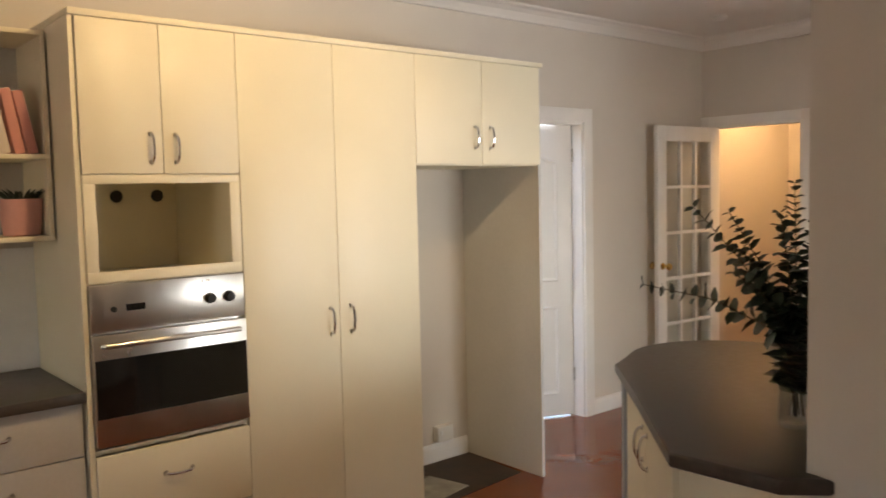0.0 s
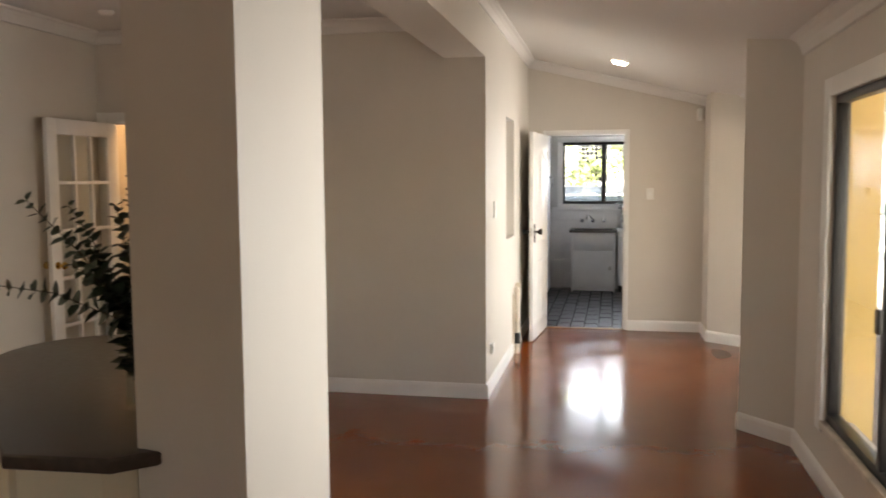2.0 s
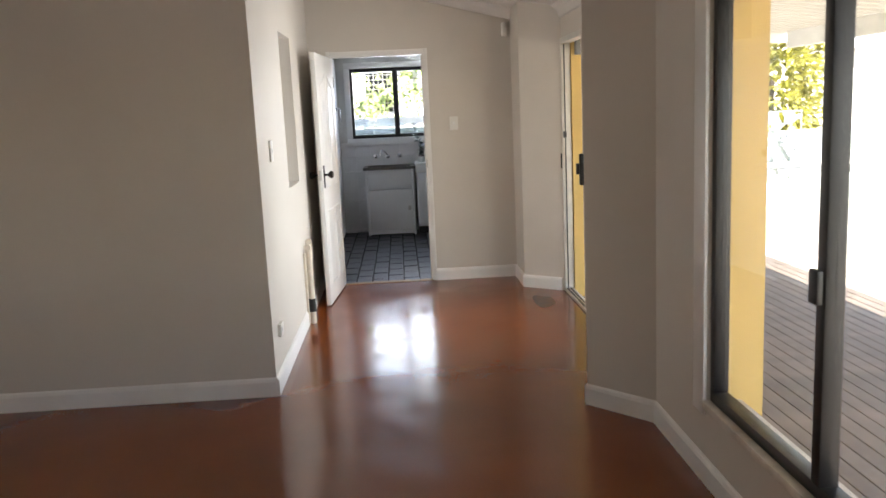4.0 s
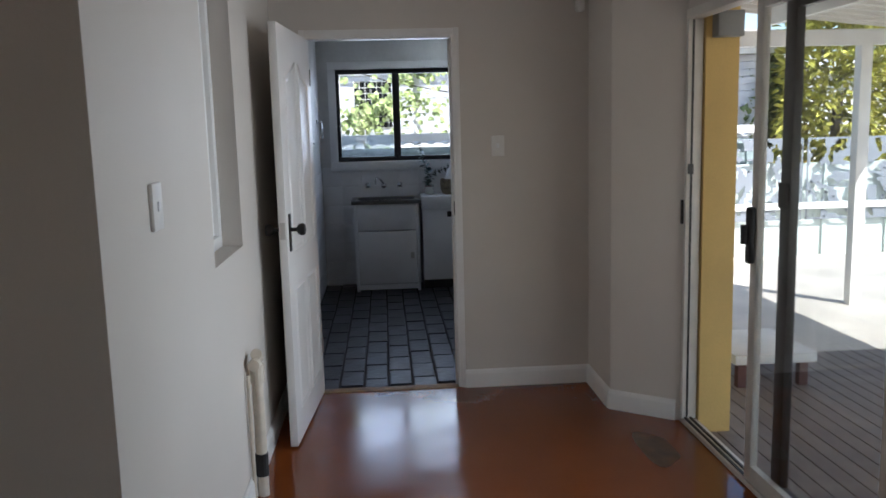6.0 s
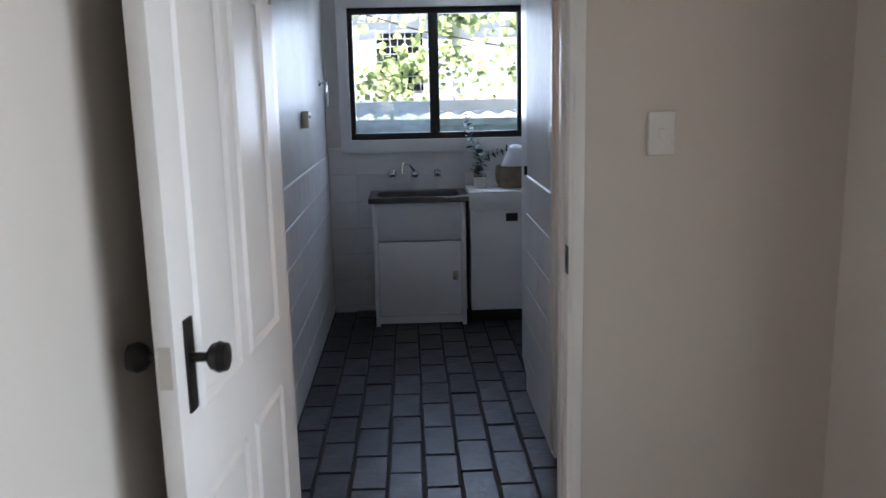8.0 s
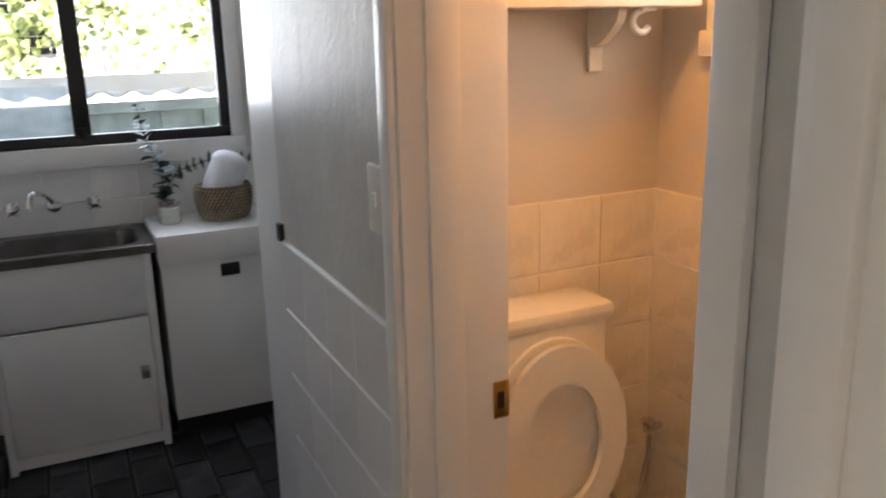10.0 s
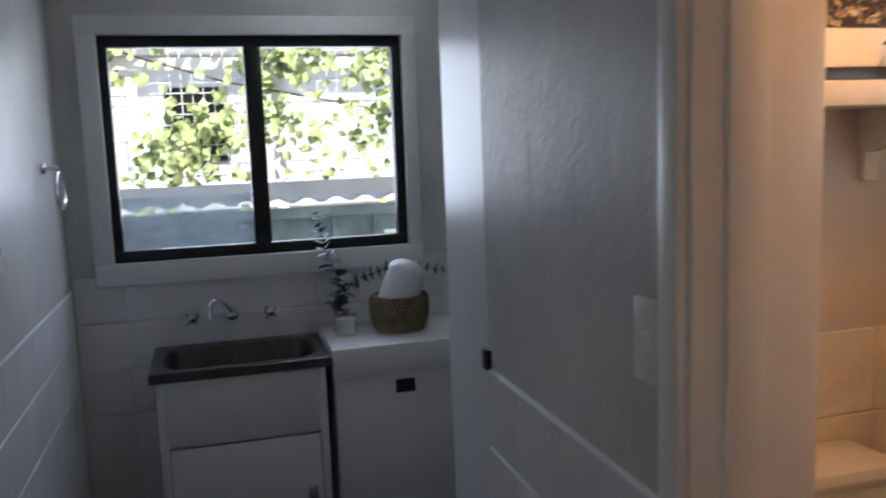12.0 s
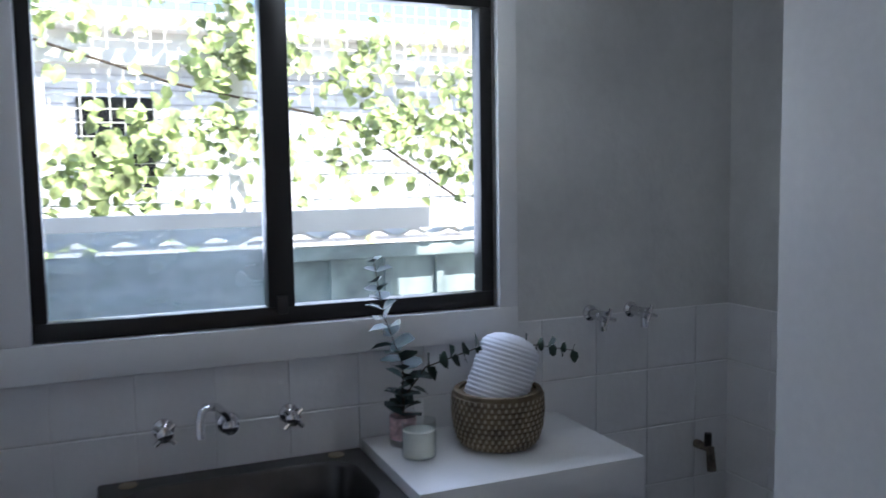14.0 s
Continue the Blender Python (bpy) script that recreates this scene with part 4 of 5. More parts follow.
sp = glazed(sd, "sliding_panel", 6.28, 7.27, -0.972)
part("fixed_stile", BX(7.02, 7.10, -1.025, -0.99, 0.03, ZT - 0.05, bevel=0.003), BLACK, sd)
fp = part("fixed_rail", BX(6.23, 7.02, -1.022, -0.994, 0.03, 0.09), BLACK, sd)
part("fixed_rail", BX(6.23, 7.02, -1.022, -0.994, ZT - 0.13, ZT - 0.05), BLACK, sd)
g = part("fixed_pane", BX(6.23, 7.02, -1.011, -1.005, 0.09, ZT - 0.13), GLASS, sd)
g.visible_shadow = False
part("pull_handle", BX(7.222, 7.258, -0.956, -0.925, 0.96, 1.19, bevel=0.008), BLACK, sp, "black pull handle")
part("latch_lever", BX(7.228, 7.25, -0.925, -0.9, 1.04, 1.12, bevel=0.006), BLACK, sp)
part("outer_latch", BX(7.03, 7.09, -0.99, -0.975, 1.2, 1.3, bevel=0.005), BLACK, sd)

# bay window
bw = thing("window_1", "wide low sliding window in a black frame with a timber sill", "window")
bw["kind"] = "structure"
x0, x1, z0, z1 = BAYW
fy0, fy1 = -0.885, -0.825
for b in ((x0, x1, z0, z0 + 0.045), (x0, x1, z1 - 0.04, z1), (x0, x0 + 0.04, z0 + 0.045, z1 - 0.04), (x1 - 0.04, x1, z0 + 0.045, z1 - 0.04)):
    part("window_frame", BX(b[0], b[1], fy0, fy1, b[2], b[3], bevel=0.003), BLACK, bw)
part("mullion", BX(3.555, 3.605, -0.88, fy1 + 0.006, z0 + 0.045, z1 - 0.04, bevel=0.003), BLACK, bw)
part("outer_reveal", BX(x1 - 0.006, x1 - 0.001, -0.953, fy0 - 0.001, z0, z1), YELLOW, bw, "yellow rendered reveal")
part("catch", BX(3.555, 3.605, fy1 + 0.012, fy1 + 0.032, 0.95, 1.05, bevel=0.004), BLACK, bw)
for a, b in ((x0 + 0.04, 3.555), (3.605, x1 - 0.04)):
    g = part("pane", BX(a, b, -0.853, -0.847, z0 + 0.045, z1 - 0.04), GLASS, bw)
    g.visible_shadow = False
part("window_sill", BX(x0, x1, -0.825, -0.79, z0 - 0.03, z0 + 0.004, bevel=0.003), mat("worn_sill", (0.66, 0.6, 0.52), 0.5, var=0.12, scale=12), bw, "worn painted sill")
for b in ((x0 - 0.09, x0, z0 - 0.06, z1 + 0.09), (x1, x1 + 0.12, z0 - 0.06, z1 + 0.09)):
    part("architrave", BX(b[0], b[1], -0.81, -0.796, b[2], b[3], bevel=0.003), TRIM, bw)
part("architrave", BX(x0, x1, -0.81, -0.797, z1, z1 + 0.09, bevel=0.003), TRIM, bw)

# recess window with a leadlight panel
rw = thing("window_2", "dark leadlight panel in a white frame set in a wall recess", "window")
rw["kind"] = "structure"
x0, x1, z0, z1 = NICHE
part("recess_back", BX(x0 - 0.02, x1 + 0.02, 1.425, 1.44, z0 - 0.02, z1 + 0.02), TRIM, rw)
for k, (ins, ya, yb) in enumerate(((0.0, 1.215, 1.30), (0.05, 1.235, 1.28))):
    a0, a1, c0, c1 = x0 + ins * 1.0, x1 - ins, z0 + ins, z1 - ins
    w = 0.05 if k == 0 else 0.06
    for b in ((a0, a1, c0, c0 + w), (a0, a1, c1 - w, c1), (a0, a0 + w, c0 + w, c1 - w), (a1 - w, a1, c0 + w, c1 - w)):
        part("window_frame", BX(b[0], b[1], ya, yb, b[2], b[3], bevel=0.004), TRIM, rw)
gx0, gx1, gz0, gz1 = x0 + 0.11, x1 - 0.11, z0 + 0.11, z1 - 0.11
part("glass_backing", BX(gx0, gx1, 1.25, 1.262, gz0, gz1), mat("dark_leadlight", (0.03, 0.02, 0.014), 0.25, var=0.6, scale=9, bump=0.3, bscale=30), rw, "dark brown leadlight glass")
rnd = random.Random(5)
bm = B()
for k in range(9):
    xa = gx0 + 0.02 + 0.04 * k
    pts = [(min(gx1 - 0.01, max(gx0 + 0.01, xa + 0.05 * math.sin(k * 1.7 + f * 4.2))), 1.247, gz0 + 0.01 + (gz1 - gz0 - 0.02) * f) for f in (0, 0.15, 0.3, 0.45, 0.6, 0.75, 0.9, 1.0)]
    tube(bm, pts, 0.004, 5)
part("lead_came", bm, IRON, rw)
for k, (fx, fz, c) in enumerate(((0.55, 0.15, (0.32, 0.15, 0.07)), (0.7, 0.32, (0.24, 0.12, 0.08)), (0.4, 0.5, (0.07, 0.13, 0.08)), (0.66, 0.62, (0.3, 0.2, 0.1)), (0.45, 0.8, (0.1, 0.14, 0.12)))):
    cx, cz = gx0 + (gx1 - gx0) * fx, gz0 + (gz1 - gz0) * fz
    bm = B()
    vs_ = [bm.verts.new((cx + 0.05 * math.cos(a) * (0.6 + 0.4 * math.sin(3 * a)), 1.2485, cz + 0.11 * math.sin(a))) for a in [i * math.pi / 7 for i in range(14)]]
    f = bm.faces.new(vs_)
    e = bmesh.ops.extrude_face_region(bm, geom=[f])
    bmesh.ops.translate(bm, vec=(0, -0.002, 0), verts=[v for v in e["geom"] if isinstance(v, bmesh.types.BMVert)])
    part("coloured_glass", bm, mat("leadlight_tone", c, 0.2, var=0.2, scale=20), rw)


def switch(name, label, x, y, z, face, w=0.075, h=0.118, n=1):
    d = thing(name, label, "light switch")
    bm = BX(-w / 2, w / 2, -0.012, 0.0, -h / 2, h / 2, bevel=0.004)
    part("plate", bm, PLASTIC, d)
    for i in range(n):
        part("rocker", BX(-0.008, 0.008, -0.016, -0.011, -0.012 + 0.03 * i, 0.014 + 0.03 * i, bevel=0.002), WHITE, d)
    d.matrix_world = pose(x, y, z, 0, 0, face)
    return d


sw1 = switch("light_switch", "ivory light switch plate on the painted wall", 6.235, 1.132, 1.355, 0, w=0.09, h=0.125, n=1)
sw2 = switch("light_switch", "white light switch plate beside the laundry doorway", 8.75, -0.125, 1.425, -90)
sw3 = switch("light_switch", "white light switch plate on the laundry wall", 9.905, -0.024, 1.357, 180, h=0.128)
gp = thing("power_point", "small white power point above the skirting", "socket")
part("plate", BX(5.985, 6.085, 1.11, 1.132, 0.29, 0.365, bevel=0.004), PLASTIC, gp)
part("rocker", BX(6.0, 6.012, 1.105, 1.111, 0.325, 0.345), WHITE, gp)
gp2 = thing("power_point", "double power point on the laundry wall", "socket")
part("plate", BX(11.07, 11.185, 1.12, 1.16, 1.362, 1.455, bevel=0.005), PLASTIC, gp2)
for x in (11.09, 11.155):
    part("rocker", BX(x, x + 0.014, 1.114, 1.121, 1.415, 1.433), WHITE, gp2)

# capped pipe
pi = thing("wall_pipe", "cream plastic pipe stub with a bend, taped at the foot", "pipe")
part("pipe", tube(B(), [(7.42, 1.092, 0.0), (7.42, 1.092, 0.56)] + arc((7.39, 1.092, 0.56), 0.03, 0, 90, 6) + [(7.35, 1.092, 0.592)], 0.024, 14), PIPE, pi)
part("elbow_collar", tube(B(), [(7.42, 1.092, 0.50), (7.42, 1.092, 0.58)], 0.03, 14), PIPE, pi)
part("cap", tube(B(), [(7.445, 1.087, 0.6), (7.40, 1.087, 0.628)], 0.024, 14), PIPE, pi)
part("tape", tube(B(), [(7.42, 1.092, 0.09), (7.42, 1.092, 0.19)], 0.0275, 14), RUBBER, pi, "black tape wrap")
part("thin_pipe", tube(B(), [(7.352, 1.117, 0.0), (7.352, 1.117, 0.55)], 0.009, 10), PIPE, pi)

ss = thing("motion_sensor", "small white motion sensor high in the corner", "sensor")
part("body", BX(8.69, 8.75, -0.62, -0.575, 2.16, 2.28, bevel=0.012), PLASTIC, ss)
part("bracket", BX(8.75, 8.75, -0.61, -0.585, 2.19, 2.25), PLASTIC, ss)
solid("floor_stain", prism(B(), [(7.69 + 0.2 * math.cos(a) * (1 + 0.2 * math.sin(3 * a)), -0.72 + 0.1 * math.sin(a) * (1 + 0.2 * math.cos(2 * a))) for a in [i * math.pi / 12 for i in range(24)]], 0.0005, 0.0012), mat("stain", (0.10, 0.05, 0.025), 0.35, var=0.35, scale=12), "dark worn stain on the floor by the door", "stain")


def downlight(x, y, m):
    d = thing("downlight", "small round recessed ceiling downlight, lit", "downlight", "ceiling downlights")
    z = rake(y) if y < 1.3 else 2.73
    part("rim", lathe(B(), [(0.085, 0.002), (0.085, -0.006), (0.072, -0.008), (0.07, -0.001)], (0, 0, 0), "z", 24), WHITE, d)
    part("lens", lathe(B(), [(0.07, -0.002), (0.066, -0.012), (0.045, -0.024), (0.001, -0.03)], (0, 0, 0), "z", 20), m, d)
    d.matrix_world = pose(x, y, z - 0.002, 13.8 if y < 1.3 else 0)


downlight(7.5, 0.2, LAMPON)
downlight(11.86, -0.02, LAMPCOLD)
dk = thing("ceiling_rose", "small round ceiling fitting in the kitchen", "ceiling fitting")
part("base", lathe(B(), [(0.05, 0), (0.05, -0.012), (0.03, -0.03), (0.001, -0.032)], (5.1, 3.6, 2.73), "z", 20), PLASTIC, dk)

# ---- laundry ----
lw = thing("window_3", "black framed sliding window with a white timber surround", "window")
lw["kind"] = "structure"
y0, y1, z0, z1 = WIN
for b in ((y0, y1, z0, z0 + 0.045), (y0, y1, z1 - 0.045, z1), (y0, y0 + 0.04, z0 + 0.045, z1 - 0.045), (y1 - 0.035, y1, z0 + 0.045, z1 - 0.045)):
    part("window_frame", BX(12.41, 12.465, b[0], b[1], b[2], b[3], bevel=0.003), BLACK, lw)
part("mullion", BX(12.40, 12.467, 0.352, 0.422, z0 + 0.045, z1 - 0.045, bevel=0.003), BLACK, lw)
part("catch", BX(12.391, 12.401, 0.372, 0.402, 1.242, 1.292, bevel=0.003), BLACK, lw)
for a, b in ((y0 + 0.04, 0.352), (0.422, y1 - 0.035)):
    g = part("pane", BX(12.435, 12.44, a, b, z0 + 0.045, z1 - 0.045), GLASS, lw)
    g.visible_shadow = False
mp = part("misted_film", BX(12.442, 12.444, 0.427, y1 - 0.04, z0 + 0.05, z0 + 0.26), FROST, lw, "misted lower glass")
mp.visible_shadow = False
for b in ((y0 - 0.06, y1 + 0.075, z0 - 0.092, z0), (y0 - 0.06, y1 + 0.075, z1, z1 + 0.075), (y0 - 0.06, y0, z0, z1), (y1, y1 + 0.075, z0, z1)):
    part("architrave", BX(12.373, 12.409, b[0], b[1], b[2], b[3], bevel=0.003), WHITE, lw)

# trough
BASE = LAUNDRY
tr = thing("laundry_trough", "white steel laundry cabinet with a stainless steel sink", "laundry trough")
TX0, TX1, TY0, TY1 = 11.76, 12.192, 0.19, 0.815
for x in (TX0, TX1 - 0.03):
    for y in (TY0, TY1 - 0.03):
        part("corner_post", BX(x, x + 0.03, y, y + 0.03, 0, 0.855, bevel=0.003), WHITE, tr)
part("front_panel", BX(TX0 + 0.004, TX0 + 0.02, TY0 + 0.03, TY1 - 0.03, 0.6, 0.855, bevel=0.002), WHITE, tr)
dd = part("door", BX(TX0 + 0.002, TX0 + 0.02, TY0 + 0.033, TY1 - 0.033, 0.075, 0.592, bevel=0.002), WHITE, tr)
part("finger_pull", BX(TX0 - 0.002, TX0 + 0.003, TY0 + 0.055, TY0 + 0.09, 0.32, 0.38, bevel=0.002), STEEL, dd, "recessed steel finger pull")
part("bottom_rail", BX(TX0 + 0.006, TX0 + 0.02, TY0 + 0.03, TY1 - 0.03, 0.02, 0.07), WHITE, tr)
for y in (TY0, TY1 - 0.002):
    part("side_panel", BX(TX0 + 0.03, TX1 - 0.03, y, y + 0.002, 0.03, 0.85), WHITE, tr)
# sink top with a pressed bowl
bm = B()
SX0_, SX1_, SY0_, SY1_ = 11.745, 12.192, 0.165, 0.84


def rrect(x0, x1, y0, y1, r, z, n=6):
    out = []
    for cx, cy, a0 in ((x1 - r, y1 - r, 0), (x0 + r, y1 - r, 90), (x0 + r, y0 + r, 180), (x1 - r, y0 + r, 270)):
        for k in range(n + 1):
            a = radians(a0 + 90 * k / n)
            out.append((cx + r * math.cos(a), cy + r * math.sin(a), z))
    return out


loops = [rrect(SX0_, SX1_, SY0_, SY1_, 0.006, 0.858), rrect(SX0_, SX1_, SY0_, SY1_, 0.006, 0.892), rrect(SX0_ + 0.004, SX1_ - 0.004, SY0_ + 0.004, SY1_ - 0.004, 0.006, 0.896), rrect(SX0_ + 0.045, SX1_ - 0.065, SY0_ + 0.05, SY1_ - 0.05, 0.09, 0.894), rrect(SX0_ + 0.052, SX1_ - 0.072, SY0_ + 0.057, SY1_ - 0.057, 0.085, 0.885), rrect(SX0_ + 0.07, SX1_ - 0.09, SY0_ + 0.075, SY1_ - 0.075, 0.07, 0.68), rrect(SX0_ + 0.1, SX1_ - 0.12, SY0_ + 0.1, SY1_ - 0.1, 0.05, 0.665)]
lv = [[bm.verts.new(p) for p in lp] for lp in loops]
for a, b in zip(lv, lv[1:]):
    for k in range(len(a)):
        bm.faces.new((a[k], a[(k + 1) % len(a)], b[(k + 1) % len(a)], b[k]))
bm.faces.new(lv[-1])
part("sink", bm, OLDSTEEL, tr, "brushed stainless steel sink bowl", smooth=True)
part("waste", lathe(B(), [(0.03, 0.667), (0.03, 0.669), (0.001, 0.668)], (11.96, 0.5, 0), "z", 18), CHROME, tr)
for y in (0.245, 0.77):
    part("cap", lathe(B(), [(0.022, 0.896), (0.021, 0.899), (0.001, 0.9)], (12.155, y, 0), "z", 16), mat("old_cap", (0.42, 0.36, 0.24), 0.5, var=0.15), tr, "round plug in the sink rim")

# taps over the trough
for y in (0.68, 0.36):
    d = thing("wall_tap", "chrome wall tap with a cross handle", "tap", "taps over the trough")
    part("flange", lathe(B(), [(0.028, 0), (0.026, -0.008), (0.014, -0.014), (0.013, -0.045)], (12.2, y, 1.015), "x", 20), CHROME, d)
    bm = lathe(B(), [(0.018, -0.045), (0.02, -0.05), (0.02, -0.062), (0.012, -0.068), (0.001, -0.069)], (12.2, y, 1.015), "x", 16)
    for a in (45, 135):
        u = Vector((0, math.cos(radians(a)), math.sin(radians(a))))
        tube(bm, [Vector((12.142, y, 1.015)) + u * s for s in (-0.034, -0.012, 0.012, 0.034)], 0.0065, 8)
    part("handle", bm, CHROME, d)
sp_ = thing("wall_spout", "chrome swivel spout over the trough", "tap")
part("flange", lathe(B(), [(0.03, 0), (0.028, -0.01), (0.02, -0.014), (0.02, -0.05), (0.012, -0.055), (0.001, -0.056)], (12.2, 0.52, 1.01), "x", 20), CHROME, sp_)
part("spout", tube(B(), [(12.165, 0.52, 1.02), (12.145, 0.533, 1.05), (12.10, 0.56, 1.082), (12.055, 0.588, 1.096), (12.035, 0.601, 1.09), (12.027, 0.606, 1.072), (12.025, 0.607, 1.03)], 0.0105, 10), CHROME, sp_)

# bench box beside the trough
bc = thing("laundry_cupboard", "white laminate cupboard with a dark vent and a thick top", "cupboard")
part("body", BX(11.765, 12.19, -0.445, 0.155, 0.1, 0.80, bevel=0.002), WHITE, bc)
part("plinth", BX(11.83, 12.19, -0.44, 0.15, 0, 0.1), BLACK, bc)
part("top", BX(11.742, 12.192, -0.455, 0.162, 0.80, 0.92, bevel=0.002), WHITE, bc)
part("vent", BX(11.760, 11.766, -0.165, -0.085, 0.715, 0.77, bevel=0.002), IRON, bc, "dark vent slot")

# washing machine taps
for y in (-0.585, -0.735):
    d = thing("washing_tap", "chrome washing machine tap on the tiled wall", "tap", "washing machine taps")
    part("body", lathe(B(), [(0.026, 0), (0.024, -0.006), (0.015, -0.012), (0.015, -0.07), (0.018, -0.075), (0.018, -0.09), (0.001, -0.092)], (12.2, y, 1.212), "x", 18), CHROME, d)
    bm = B()
    for a in (20, 110):
        u = Vector((0, math.cos(radians(a)), math.sin(radians(a))))
        tube(bm, [Vector((12.1, y, 1.212)) + u * s for s in (-0.028, 0, 0.028)], 0.006, 8)
    tube(bm, [(12.13, y, 1.207), (12.125, y, 1.167)], 0.011, 10)
    part("handle", bm, CHROME, d)
dt = thing("drain_tap", "corroded old tap low on the laundry wall", "tap")
part("body", tube(B(), [(12.2, -1.0, 0.74), (12.13, -1.0, 0.74), (12.12, -1.0, 0.67)], 0.015, 10), mat("corroded", (0.16, 0.13, 0.1), 0.6, 0.5, var=0.4, scale=30), dt)
part("handle", tube(B(), [(12.14, -1.0, 0.74), (12.14, -1.0, 0.79)], 0.012, 10), IRON, dt)

# towel ring
tg = thing("towel_ring", "chrome towel ring on the laundry wall", "towel ring")
part("mount", lathe(B(), [(0.022, 0), (0.02, -0.008), (0.009, -0.012), (0.009, -0.05), (0.012, -0.055), (0.001, -0.056)], (11.862, 1.14, 1.657), "y", 18), CHROME, tg)
part("ring", tube(B(), arc((11.862, 1.088, 1.575), 0.075, 95, 445, 28, "xz"), 0.005, 8), CHROME, tg)

# candle, bottle and sprigs
cd = thing("candle", "white candle in a clear glass jar", "candle")
part("jar", lathe(B(), [(0.001, 0.0), (0.042, 0.0), (0.045, 0.004), (0.046, 0.095), (0.043, 0.095), (0.042, 0.075)], (11.985, 0.07, 0.921), "z", 28), CLEAR, cd)
part("wax", lathe(B(), [(0.001, 0.004), (0.0405, 0.004), (0.0415, 0.07), (0.001, 0.068)], (11.985, 0.07, 0.921), "z", 28), WAX, cd)
bt = thing("bottle", "small clear bottle with a pink label holding eucalyptus sprigs", "bottle")
BC = Vector((12.09, 0.075, 0.921))
part("glass", lathe(B(), [(0.001, 0), (0.034, 0), (0.036, 0.005), (0.036, 0.085), (0.03, 0.1), (0.018, 0.112), (0.018, 0.13), (0.014, 0.13), (0.014, 0.11)], BC, "z", 24), CLEAR, bt)
part("label", lathe(B(), [(0.0365, 0.02), (0.0365, 0.08)], BC, "z", 24), mat("pink_label", (0.72, 0.5, 0.5), 0.6, var=0.3, scale=40), bt, "pink printed paper label")
branch(bt, (BC + Vector((0, 0, 0.02)), BC + Vector((0, 0.0, 0.13)), BC + Vector((-0.01, 0.0, 0.22)), BC + Vector((-0.02, 0.055, 0.36)), BC + Vector((-0.01, 0.075, 0.50))), 18, 0.068, 0.064, BLUEGREEN, 71, top=0.55)
branch(bt, (BC + Vector((0.005, 0, 0.02)), BC + Vector((0, -0.005, 0.13)), BC + Vector((-0.02, -0.06, 0.21)), BC + Vector((-0.05, -0.2, 0.255)), BC + Vector((-0.09, -0.36, 0.255)), BC + Vector((-0.11, -0.46, 0.235))), 17, 0.054, 0.052, GREEN, 72, top=0.6)

# basket and towel
bk = thing("basket", "round woven seagrass basket with pale stitching", "basket")
KC = Vector((12.0, -0.165, 0.921))
prof = [(0.088, 0.0), (0.106, 0.012), (0.118, 0.05), (0.123, 0.09), (0.122, 0.128), (0.119, 0.15)]
bm = lathe(B(), [(0.001, 0.004)] + prof + [(0.104, 0.15), (0.112, 0.1), (0.1, 0.02), (0.001, 0.015)], KC, "z", 40)
part("wall", bm, WICKER, bk)
for i in range(10):
    h = 0.008 + 0.014 * i
    r = np.interp(h, [p[1] for p in prof], [p[0] for p in prof])
    part("coil", lathe(B(), [(r - 0.002, h - 0.0065), (r + 0.0035, h - 0.003), (r + 0.0035, h + 0.003), (r - 0.002, h + 0.0065)], KC, "z", 40), WICKER, bk)
bm = B()
for i in range(10):
    h = 0.008 + 0.014 * i
    r = np.interp(h, [p[1] for p in prof], [p[0] for p in prof]) + 0.004
    for k in range(44):
        a = 2 * math.pi * (k + 0.5 * (i % 2)) / 44
        c = KC + Vector((r * math.cos(a), r * math.sin(a), h))
        t_ = Vector((-math.sin(a), math.cos(a), 0)) * 0.0034
        o = Vector((math.cos(a), math.sin(a), 0)) * 0.001
        q = [bm.verts.new(c + s * t_ + o + Vector((0, 0, z))) for s, z in ((-1, -0.005), (1, -0.0045), (1, 0.005), (-1, 0.0045))]
        bm.faces.new(q)
tagged(part("stitching", bm, WICKERW, bk, "pale zigzag stitching"), kind="stuff")
tw = thing("towel", "rolled white ribbed towel in the basket", "towel")
bm = B()
ax0, ax1 = KC + Vector((0.0, 0.03, 0.06)), KC + Vector((0.015, -0.06, 0.285))
dv = (ax1 - ax0).normalized()
u = dv.orthogonal().normalized()
v = dv.cross(u)
rings = []
N, M = 60, 36
for i in range(N + 1):
    f = i / N
    rr = 0.088 * (1 - 0.06 * f) * (1 if f < 0.8 else math.sqrt(max(0.04, 1 - ((f - 0.8) / 0.21) ** 2)))
    rr += 0.0018 * math.sin(i * 2.1)
    rings.append([bm.verts.new(ax0.lerp(ax1, f) + (rr + 0.0016 * math.sin(k * 3 + i)) * (math.cos(2 * math.pi * k / M) * u + 0.85 * math.sin(2 * math.pi * k / M) * v)) for k in range(M)])
for a, b in zip(rings, rings[1:]):
    for k in range(M):
        bm.faces.new((a[k], a[(k + 1) % M], b[(k + 1) % M], b[k]))
bm.faces.new(rings[-1]), bm.faces.new(rings[0][::-1])
part("roll", bm, TOWEL, tw)

# ---- toilet ----
BASE = Vector((0, 0, 0))
TXB = 10.30
tl = thing("toilet", "white toilet with the lid up and a low cistern", "toilet")
TYC = -0.535
part("cistern", BX(TXB - 0.17, TXB - 0.008, TYC - 0.19, TYC + 0.19, 0.55, 0.965, bevel=0.045), PORC, tl)
part("cistern_lid", BX(TXB - 0.178, TXB - 0.006, TYC - 0.198, TYC + 0.198, 0.935, 0.985, bevel=0.022), PORC, tl)


